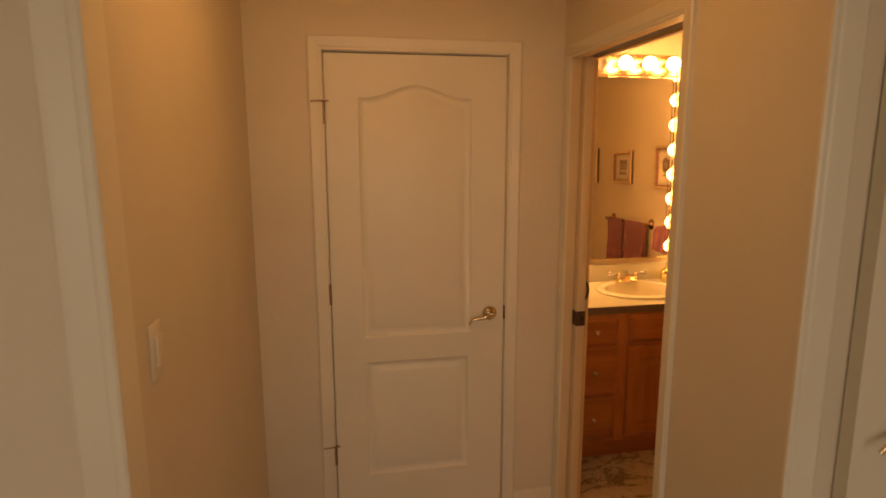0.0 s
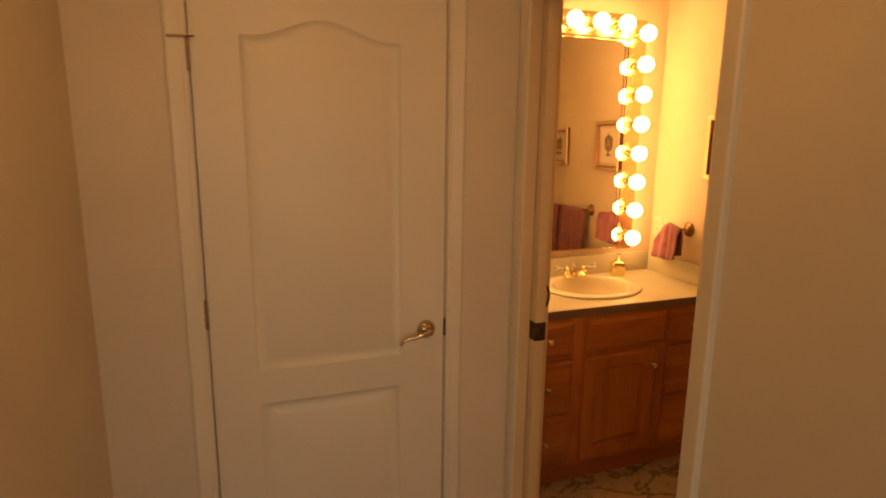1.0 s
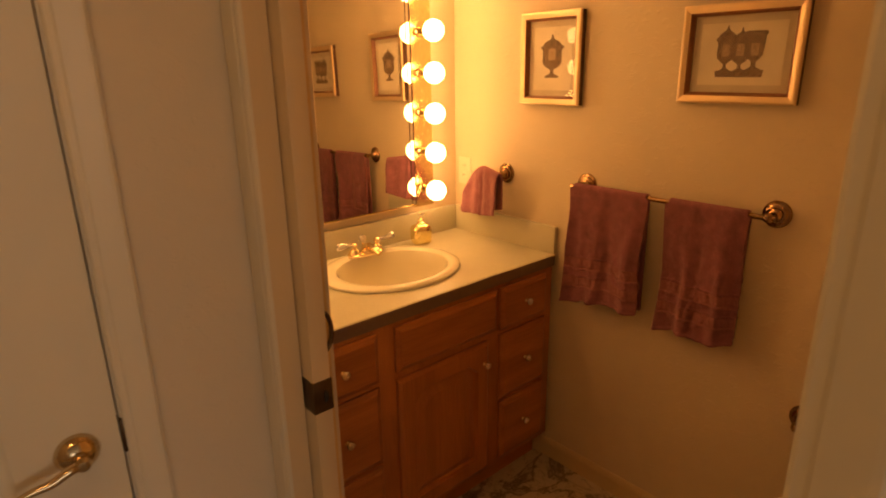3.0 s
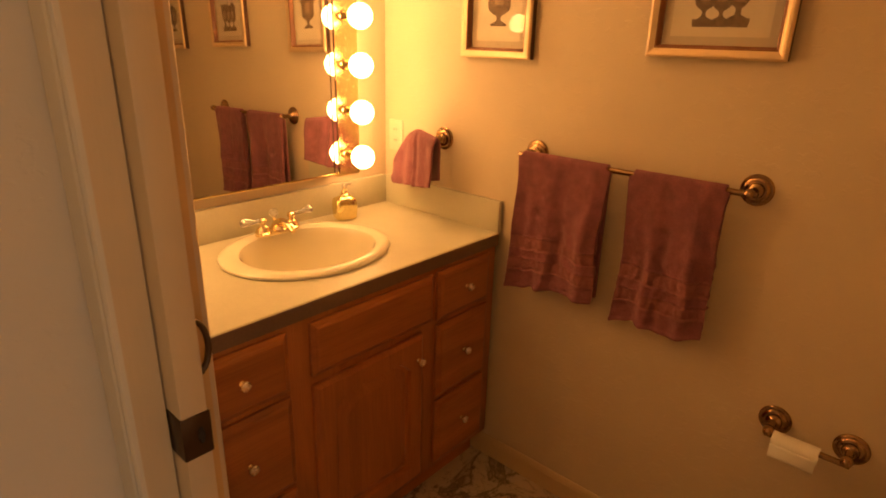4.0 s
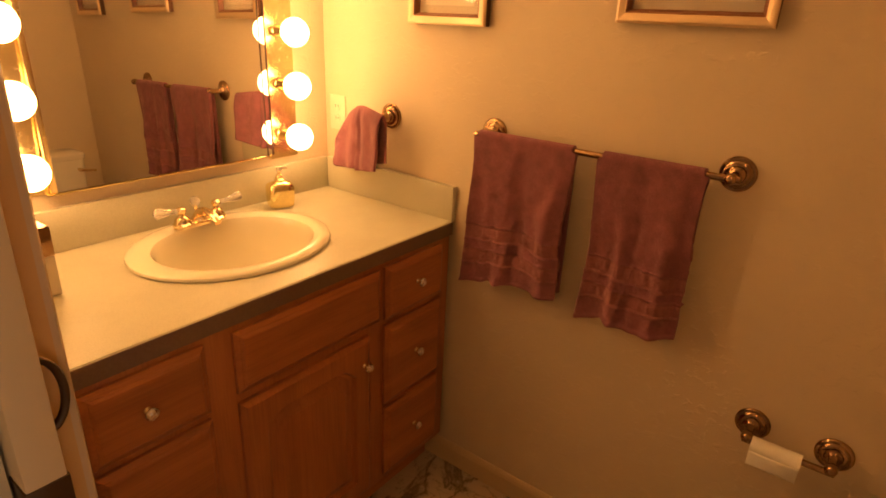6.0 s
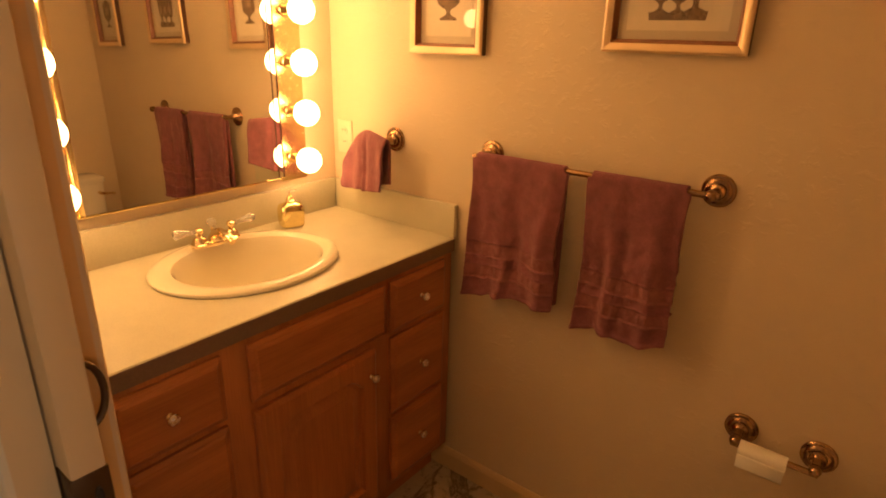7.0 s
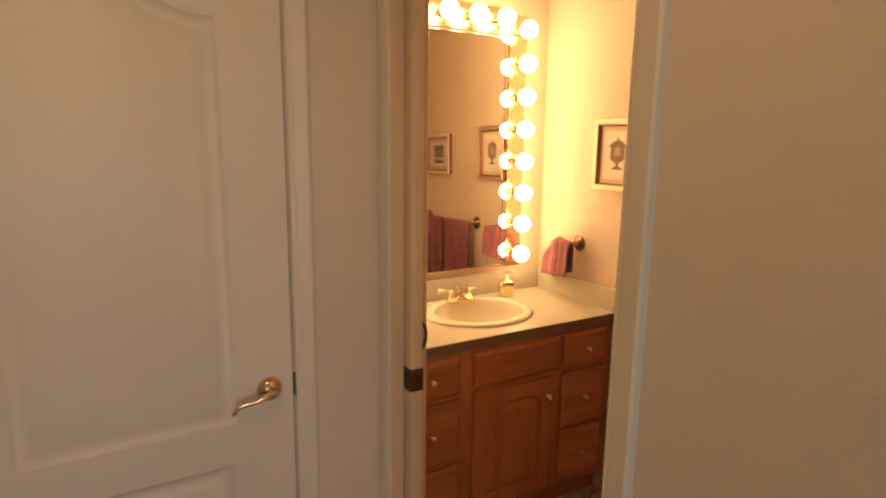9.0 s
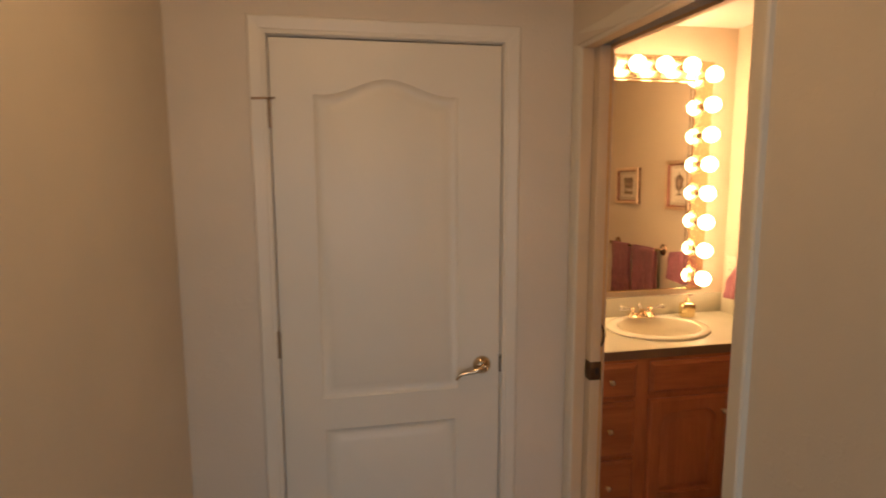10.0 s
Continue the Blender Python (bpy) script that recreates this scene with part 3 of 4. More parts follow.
hall_lamp = thing("ceiling_light", "lit frosted dome ceiling light in the hall", "ceiling light", (0.13, 1.34, HALL_CEIL))
bm = lathe(bmesh.new(), [(0.0, 0.0), (0.15, 0.0), (0.152, -0.012), (0.140, -0.022), (0.0, -0.022)], Matrix.Translation((0.13, 1.34, HALL_CEIL - 0.0005)), 40)
part("base", bm, BRASS, hall_lamp, "round brass base")
bm = lathe(bmesh.new(), [(0.130, -0.023), (0.128, -0.040), (0.112, -0.062), (0.080, -0.080), (0.040, -0.090), (0.0, -0.092)], Matrix.Translation((0.13, 1.34, HALL_CEIL)), 40)
part("dome", bm, DOME_GLOW, hall_lamp, "glowing frosted glass dome", 60)

# ---- vanity ----
VX0, VX1, VF = PART_W + 0.002, 2.290, 2.705
FACE = VF - 0.020
vanity = thing("vanity_cabinet", "stained oak bathroom vanity with drawers and one arched door", "vanity cabinet", (1.70, 2.99, FZ))
part("face_frame", boxes((VX0, VX1, VF, VF + 0.018, 0.038, 0.7815), bevel=0.001), WOOD_V, vanity)
part("bottom_panel", boxes((VX0, VX1, VF + 0.0182, BATH_N - 0.004, 0.038, 0.077)), WOOD_V, vanity)
for sx in (VX0, VX1 - 0.016):
    part("side_panel", boxes((sx, sx + 0.016, VF + 0.0182, BATH_N - 0.004, 0.0772, 0.7815)), WOOD_V, vanity)
part("toe_kick", boxes((VX0, VX1, 2.770, 2.785, FZ + 0.002, 0.038)), WOOD_H, vanity, "recessed oak toe kick")


def glass_knob(parent, x, z):
    bm = bmesh.new()
    lathe(bm, [(0.0, 0.0), (0.0075, 0.0), (0.006, 0.002), (0.004, 0.004), (0.004, 0.010), (0.0, 0.010)], aim((x, FACE, z), (0, -1, 0)), 16)
    k = part("knob_stem", bm, BRASS, parent, "small brass knob stem")
    bm = bmesh.new()
    lathe(bm, [(0.0, 0.008), (0.005, 0.009), (0.0110, 0.0125), (0.0140, 0.0165), (0.0140, 0.0185), (0.0115, 0.0225), (0.0070, 0.0255), (0.0, 0.0262)], aim((x, FACE, z), (0, -1, 0)), 10)
    part("knob", bm, KNOB_GLASS, k, "faceted clear crystal knob", 10)


def raised_front(x0, x1, z0, z1, edge=0.018):
    """Drawer front with a routed, stepped edge."""
    bm = bmesh.new()
    rows = []
    for inset, y in ((0.0, VF), (0.0, FACE + 0.011), (0.003, FACE + 0.009), (0.011, FACE + 0.006), (0.0125, FACE + 0.0035), (edge, FACE)):
        rows.append([bm.verts.new(p) for p in ((x0 + inset, y, z0 + inset), (x1 - inset, y, z0 + inset), (x1 - inset, y, z1 - inset), (x0 + inset, y, z1 - inset))])
    for a, b in zip(rows, rows[1:]):
        ring_faces(bm, a, b)
    bm.faces.new(rows[0])
    bm.faces.new(rows[-1])
    return bm


for bx0, bx1 in ((1.222, 1.458), (1.993, 2.246)):
    for z0, z1 in ((0.604, 0.766), (0.325, 0.586), (0.062, 0.307)):
        dr = part("drawer", raised_front(bx0, bx1, z0, z1), WOOD_H, vanity, "oak drawer front with a routed edge", 20)
        glass_knob(dr, 1.328 if bx1 < 2 else 2.121, (z0 + z1) / 2 + 0.003)
part("false_drawer", raised_front(1.525, 1.973, 0.612, 0.764), WOOD_H, vanity, "plain oak false drawer front under the sink", 20)


def cathedral_door(x0, x1, z0, z1):
    bm = bmesh.new()
    p = (x0 + 0.058, x1 - 0.058, z0 + 0.058, z1 - 0.100, 0.040)
    n = 28

    def loop(inset, y):
        a0_, a1_, b0_, b1_ = p[0] + inset, p[1] - inset, p[2] + inset, p[3] - inset
        pts = [(a0_, y, b0_), (a1_, y, b0_)]
        for k in range(n + 1):
            u = 1 - 2 * k / n
            w = min(1.0, max(0.0, (1 - abs(u)) / 0.42))
            pts.append(((a0_ + a1_) / 2 + u * (a1_ - a0_) / 2, y, b1_ + p[4] * math.sin(w * math.pi / 2)))
        return pts

    out = [(x0 + 0.012, FACE, z0 + 0.012), (x1 - 0.012, FACE, z0 + 0.012), (x1 - 0.012, FACE, z1 - 0.012), (x0 + 0.012, FACE, z1 - 0.012)]
    rings = filled(bm, [out, loop(0.0, FACE)])
    last = rings[1]
    for inset, y in ((0.004, FACE + 0.011), (0.012, FACE + 0.014), (0.036, FACE + 0.005), (0.042, FACE + 0.002)):
        nxt = [bm.verts.new(q) for q in loop(inset, y)]
        ring_faces(bm, last, nxt)
        last = nxt
    bm.faces.new(last)
    last = rings[0]
    for inset, y in ((0.004, FACE + 0.005), (0.0, FACE + 0.009), (0.0, VF)):
        nxt = [bm.verts.new(q) for q in ((x0 + inset, y, z0 + inset), (x1 - inset, y, z0 + inset), (x1 - inset, y, z1 - inset), (x0 + inset, y, z1 - inset))]
        ring_faces(bm, last, nxt)
        last = nxt
    bm.faces.new(last)
    return bm


vd = part("door", cathedral_door(1.525, 1.928, 0.062, 0.586), WOOD_V, vanity, "oak cabinet door with an arched raised panel", 20)
glass_knob(vd, 1.902, 0.507)
# worktop with the cut-out for the basin
CT, CB, CF = 0.823, 0.782, 2.698
SINK_C, SINK_A, SINK_B = (1.742, 2.998), 0.264, 0.222


def oval(k, z, n=64, dx=0.0, dy=0.0):
    return [(SINK_C[0] + dx + SINK_A * k * math.cos(2 * math.pi * i / n), SINK_C[1] + dy + SINK_B * k * math.sin(2 * math.pi * i / n), z) for i in range(n)]


worktop = thing("worktop", "grey-beige speckled laminate worktop with low splashbacks", "countertop", (1.70, 2.99, CB))
bm = bmesh.new()
x0, x1, y1 = VX0, 2.294, BATH_N - 0.003
rings = filled(bm, [[(x0, CF + 0.003, CT), (x1, CF + 0.003, CT), (x1, y1, CT), (x0, y1, CT)], oval(0.93, CT)])
low = [bm.verts.new(p) for p in oval(0.93, CB)]
ring_faces(bm, rings[1], low)
mid = [bm.verts.new(p) for p in ((x0, CF, CT - 0.003), (x1, CF, CT - 0.003), (x1, y1, CT - 0.003), (x0, y1, CT - 0.003))]
bot = [bm.verts.new(p) for p in ((x0, CF, CB), (x1, CF, CB), (x1, y1, CB), (x0, y1, CB))]
ring_faces(bm, rings[0], mid)
ring_faces(bm, mid, bot)
part("slab", bm, LAMINATE, worktop)
part("front_edge", boxes((x0, x1, CF - 0.0012, CF + 0.004, CB - 0.001, CT - 0.0025)), plain("laminate_edge", (0.19, 0.118, 0.072), 0.45, 0.08, 200), worktop, "darker brown laminate edge strip")
part("back_splash", boxes((x0, 2.292, BATH_N - 0.021, BATH_N - 0.002, CT + 0.0005, 0.930), bevel=0.001), LAMINATE, worktop)
part("side_splash", boxes((2.2905, 2.3095, CF + 0.002, BATH_N - 0.022, CT + 0.0005, 0.930), bevel=0.001), LAMINATE, worktop)

basin = thing("sink_basin", "glossy cream oval drop-in porcelain basin", "sink", (SINK_C[0], SINK_C[1], CT))
bm = bmesh.new()
rows = []
for k, z, dy in ((0.985, 0.0005, 0), (1.0, 0.004, 0), (0.995, 0.010, 0), (0.965, 0.0155, 0), (0.91, 0.017, 0), (0.85, 0.0165, -0.004), (0.795, 0.013, -0.010), (0.765, 0.000, -0.012), (0.740, -0.035, -0.012), (0.690, -0.085, -0.010), (0.59, -0.130, -0.007), (0.34, -0.152, -0.003), (0.10, -0.157, 0)):
    rows.append([bm.verts.new(p) for p in oval(k, CT + z, 72, 0, dy)])
for a, b in zip(rows, rows[1:]):
    ring_faces(bm, a, b)
bm.faces.new(rows[-1])
part("bowl", bm, PORCELAIN, basin)
bm = lathe(bmesh.new(), [(0.0, 0.0), (0.026, 0.0), (0.026, 0.003), (0.018, 0.004), (0.016, 0.001), (0.0, 0.001)], Matrix.Translation((SINK_C[0], SINK_C[1], CT - 0.1565)), 24)
part("drain", bm, BRASS, basin, "brass drain ring")

TX, TY, TZ = 1.749, 3.166, CT + 0.0165
tap = thing("basin_tap", "polished brass centreset tap with clear crystal lever handles", "faucet", (TX, TY, TZ))
bm = bmesh.new()
lathe(bm, [(0.0, 0.0), (1.0, 0.0), (1.0, 0.006), (0.94, 0.011), (0.80, 0.013), (0.0, 0.014)], Matrix.Translation((TX, TY, TZ)), 40, 0.078, 0.024)
part("base", bm, BRASS, tap)
bm = bmesh.new()
pts = curve_points([(TX, TY + 0.004, TZ + 0.006), (TX, TY + 0.002, TZ + 0.024), (TX, TY - 0.024, TZ + 0.038), (TX, TY - 0.066, TZ + 0.034), (TX, TY - 0.088, TZ + 0.022)], 8)
tube(bm, pts, [0.0185 - 0.0085 * (i / (len(pts) - 1)) ** 0.7 for i in range(len(pts))], 18)
lathe(bm, [(0.0, 0.010), (0.023, 0.010), (0.0235, 0.015), (0.020, 0.022), (0.0, 0.024)], Matrix.Translation((TX, TY, TZ)), 28)
part("spout", bm, BRASS, tap)
bm = lathe(bmesh.new(), [(0.0, 0.010), (0.0035, 0.010), (0.0035, 0.046), (0.0, 0.046)], Matrix.Translation((TX, TY + 0.017, TZ)), 10)
rod = part("lift_rod", bm, BRASS, tap, "thin brass lift rod")
bm = lathe(bmesh.new(), [(0.0, 0.043), (0.008, 0.046), (0.0135, 0.054), (0.0142, 0.062), (0.009, 0.071), (0.0, 0.073)], Matrix.Translation((TX, TY + 0.017, TZ)), 10)
part("rod_knob", bm, CRYSTAL_BRIGHT, rod, "clear crystal knob", 15)
for sgn in (-1, 1):
    hx = TX + sgn * 0.052
    bm = lathe(bmesh.new(), [(0.0, 0.006), (0.025, 0.006), (0.0255, 0.010), (0.0215, 0.0125), (0.0205, 0.019), (0.016, 0.027), (0.0085, 0.032), (0.0078, 0.036), (0.0115, 0.040), (0.0128, 0.046), (0.0115, 0.052), (0.006, 0.056), (0.0, 0.057)], Matrix.Translation((hx, TY, TZ)), 28)
    col = part("handle_post", bm, BRASS, tap, "turned brass handle post")
    d = Vector((sgn * 1.0, -0.10, 0.12)).normalized()
    o = Vector((hx, TY, TZ + 0.046)) + d * 0.012
    bm = lathe(bmesh.new(), [(0.0, 0.0), (0.0072, 0.0), (0.0078, 0.006), (0.0060, 0.011), (0.0060, 0.016), (0.0088, 0.028), (0.0125, 0.044), (0.0145, 0.054), (0.0138, 0.060), (0.0085, 0.065), (0.0, 0.066)], aim(o, d), 12)
    for i, v in enumerate(bm.verts):
        if i > 0 and i % 2 and (v.co - o).dot(d) > 0.012:
            ax = o + d * (v.co - o).dot(d)
            v.co = ax + (v.co - ax) * 0.82
    part("handle", bm, CRYSTAL_BRIGHT, col, "fluted clear crystal lever", 0)

# soap bottle
SX, SY = 2.032, 3.180
soap = thing("soap_dispenser", "square polished brass soap bottle with a clear pump", "soap dispenser", (SX, SY, CT))
bm = bmesh.new()
rows = []
for h, w, rr in ((0.0, 0.028, 0.010), (0.003, 0.0315, 0.012), (0.030, 0.0335, 0.013), (0.050, 0.034, 0.014), (0.064, 0.0335, 0.015), (0.073, 0.030, 0.018), (0.079, 0.019, 0.0170), (0.082, 0.0125, 0.0124)):
    ring = []
    for q in range(4):
        for s in range(5):
            ang = math.pi / 2 * q + math.pi / 8 * s
            cx, cy = (w - rr) * (1 if q in (0, 3) else -1), (w - rr) * (1 if q in (0, 1) else -1)
            ring.append(bm.verts.new((SX + (cx + rr * math.cos(ang)) * 1.16, SY + (cy + rr * math.sin(ang)) * 0.92, CT + 0.0005 + h)))
    rows.append(ring)
for a, b in zip(rows, rows[1:]):
    ring_faces(bm, a, b)
bm.faces.new(rows[0])
bm.faces.new(rows[-1])
bmesh.ops.rotate(bm, verts=bm.verts, cent=(SX, SY, 0), matrix=Matrix.Rotation(radians(-18), 3, "Z"))
part("bottle", bm, BRASS_SATIN, soap)
bm = lathe(bmesh.new(), [(0.0, 0.082), (0.0150, 0.082), (0.0155, 0.087), (0.0115, 0.090), (0.0125, 0.095), (0.0080, 0.101), (0.0045, 0.104), (0.0045, 0.110), (0.0, 0.110)], Matrix.Translation((SX, SY, CT)), 18)
pump = part("pump", bm, BRASS, soap, "brass pump collar")
bm = lathe(bmesh.new(), [(0.0, 0.109), (0.006, 0.110), (0.0088, 0.115), (0.0088, 0.121), (0.006, 0.126), (0.0, 0.128)], Matrix.Translation((SX, SY, CT)), 12)
tube(bm, curve_points([(SX, SY, CT + 0.119), (SX + 0.010, SY - 0.008, CT + 0.122), (SX + 0.020, SY - 0.015, CT + 0.121)], 5), 0.0040, 10)
part("nozzle", bm, CRYSTAL_BRIGHT, pump, "clear pump nozzle")

# tissue box
BX0, BX1, BY0, BY1 = 1.208, 1.334, 3.006, 3.132
tissue = thing("tissue_box", "cream tissue box with a bronze upper band on the worktop", "tissue box", (1.27, 3.07, CT))
part("box", boxes((BX0, BX1, BY0, BY1, CT + 0.0005, CT + 0.088), bevel=0.003), IVORY, tissue)
part("cover", boxes((BX0 - 0.001, BX1 + 0.001, BY0 - 0.001, BY1 + 0.001, CT + 0.0885, CT + 0.150), bevel=0.003), BRASS_ANTIQUE, tissue, "bronze-coloured upper cover")
bm = bmesh.new()
rows = []
for j in range(9):
    ring = []
    for i in range(28):
        a = 2 * math.pi * i / 28
        f = 1 + 0.30 * math.sin(3 * a + j * 0.35) + 0.14 * math.sin(7 * a + 1.3 * j)
        r = (0.020 + 0.016 * math.sin(j / 8 * math.pi * 0.8)) * f
        ring.append(bm.verts.new(((BX0 + BX1) / 2 + r * math.cos(a) * 1.15, (BY0 + BY1) / 2 + r * math.sin(a) * 0.6, CT + 0.148 + 0.0062 * j * (1 + 0.20 * math.sin(2 * a)))))
    rows.append(ring)
for a, b in zip(rows, rows[1:]):
    ring_faces(bm, a, b)
bm.faces.new(rows[-1])
part("tissue", bm, TISSUE, tissue, "crumpled white tissue", 60)

# ---- mirror and lamps ----
MX0, MX1, MZ0, MZ1 = 1.440, 2.058, 0.973, 2.081
mirror = thing("vanity_mirror", "rectangular wall mirror in a thin polished brass frame", "mirror", (1.765, BATH_N, MZ0))
TILT_M = Matrix.Translation((MX0, BATH_N, MZ1)) @ Matrix.Rotation(radians(-0.6), 4, "Z") @ Matrix.Rotation(radians(-1.0), 4, "X") @ Matrix.Translation((-MX0, -BATH_N, -MZ1))


def tilted(bm):
    bmesh.ops.transform(bm, matrix=TILT_M, verts=bm.verts)
    return bm


part("mirror_glass", tilted(boxes((MX0 + 0.003, MX1 - 0.0030, BATH_N - 0.009, BATH_N - 0.003, MZ0, MZ1 - 0.010))), MIRROR, mirror, "silvered glass", 0)
part("bottom_rail", boxes((MX0 - 0.02, MX1 + 0.002, BATH_N - 0.032, BATH_N - 0.002, MZ0 - 0.006, MZ0 - 0.001), bevel=0.0015), BRASS_SATIN, mirror, "thin brass bottom lip")
part("side_rail", tilted(boxes((1.4285, MX0 + 0.0025, BATH_N - 0.0115, BATH_N - 0.002, MZ0, MZ1 - 0.010), bevel=0.0015)), BRASS_PLATE, mirror, "narrow brass side rail")
part("top_trim", tilted(boxes((MX0 + 0.003, MX1 - 0.003, BATH_N - 0.0125, BATH_N - 0.003, MZ1 - 0.0095, MZ1), bevel=0.001)), BRASS, mirror, "narrow brass trim")
for sx, sw in ((MX1 - 0.0215, 0.0032), (MX1 - 0.0030, 0.0048)):
    part("seam", tilted(boxes((sx, sx + sw, BATH_N - 0.0105, BATH_N - 0.0035, MZ0, MZ1 - 0.0100))), SEAM, mirror, "dark line of the bevelled edge", 0)


PITCH = 0.1542


def lamp_strip(cx, cz, n, upright):
    """Brass lamp bar with n globe bulbs."""
    L = PITCH * n
    hx, hz = (0.054 if cx > 1.8 else 0.062, L / 2) if upright else (L / 2, 0.060)
    lamp = thing("vanity_light", "polished brass bar light with lit globe bulbs", "wall light", (cx, BATH_N, cz), "bar lights round the mirror")
    px = cx + (0.004 if upright and cx > 1.8 else 0.000 if upright else 0.0)
    bm = bmesh.new()
    rows = []
    for inset, y in ((0.0, 0.001), (0.0, 0.009), (0.0015, 0.0105)):
        rows.append([bm.verts.new(p) for p in ((px - hx + inset, BATH_N - y, cz - hz + inset), (px + hx - inset, BATH_N - y, cz - hz + inset), (px + hx - inset, BATH_N - y, cz + hz - inset), (px - hx + inset, BATH_N - y, cz + hz - inset))])
    for a, b in zip(rows, rows[1:]):
        ring_faces(bm, a, b)
    bm.faces.new(rows[0])
    bm.faces.new(rows[-1])
    part("backplate", bm, BRASS_PLATE, lamp, "", 20)
    for k in range(n):
        o = (k - (n - 1) / 2) * PITCH
        x, z = (cx, cz + o) if upright else (cx + o, cz)
        m = aim((x, BATH_N - 0.0105, z), (0, -1, 0))
        s = part("socket", lathe(bmesh.new(), [(0.0, 0.0), (0.021, 0.0), (0.021, 0.003), (0.017, 0.005), (0.016, 0.040), (0.018, 0.042), (0.018, 0.047), (0.0, 0.047)], m, 24), BRASS, lamp, "brass lamp socket")
        prof = [(0.0, 0.042), (0.0145, 0.042), (0.0150, 0.047)]
        for q in range(1, 17):
            t = math.radians(158 - 158 * q / 16)
            prof.append((max(0.0, 0.041 * math.sin(t)), 0.085 + 0.041 * math.cos(t)))
        dead = not upright and k == 0
        part("bulb", lathe(bmesh.new(), prof, m, 28), FROSTED if dead else GLOW, s, "unlit frosted globe bulb" if dead else "glowing frosted globe bulb", 60)
    return lamp


STRIP_X1, STRIP_X0 = 2.115, 1.372
lamp_strip(STRIP_X1, 1.030 + PITCH * 3.5, 8, True)
lamp_strip(STRIP_X0, 1.044 + PITCH * 3.5, 8, True)
lamp_strip(1.750, 2.150, 4, False)


# ---- things on the east wall ----
def rosette(bm, y, z, r=0.039):
    lathe(bm, [(0.0, 0.0), (r, 0.0), (r, 0.004), (r * 0.93, 0.007), (r * 0.80, 0.0075), (r * 0.75, 0.011), (r * 0.60, 0.0135), (r * 0.50, 0.0135), (r * 0.45, 0.018), (r * 0.30, 0.021), (0.009, 0.026), (0.0085, 0.052), (0.012, 0.055), (0.0135, 0.064), (0.011, 0.074), (0.006, 0.078), (0.0, 0.079)], aim((BATH_E - 0.0005, y, z), (-1, 0, 0)), 32)


BAR_X = BATH_E - 0.065
bar = thing("towel_bar", "antique brass towel bar with round rosettes", "towel bar", (BATH_E, 2.27, 1.10))
for py in (2.581, 1.953):
    bm = bmesh.new()
    rosette(bm, py, 1.108)
    part("bracket", bm, BRASS_ANTIQUE, bar, "turned brass bracket")
part("rail", tube(bmesh.new(), [(BAR_X, 2.603, 1.108), (BAR_X, 1.935, 1.108)], 0.008, 16), BRASS_ANTIQUE, bar)


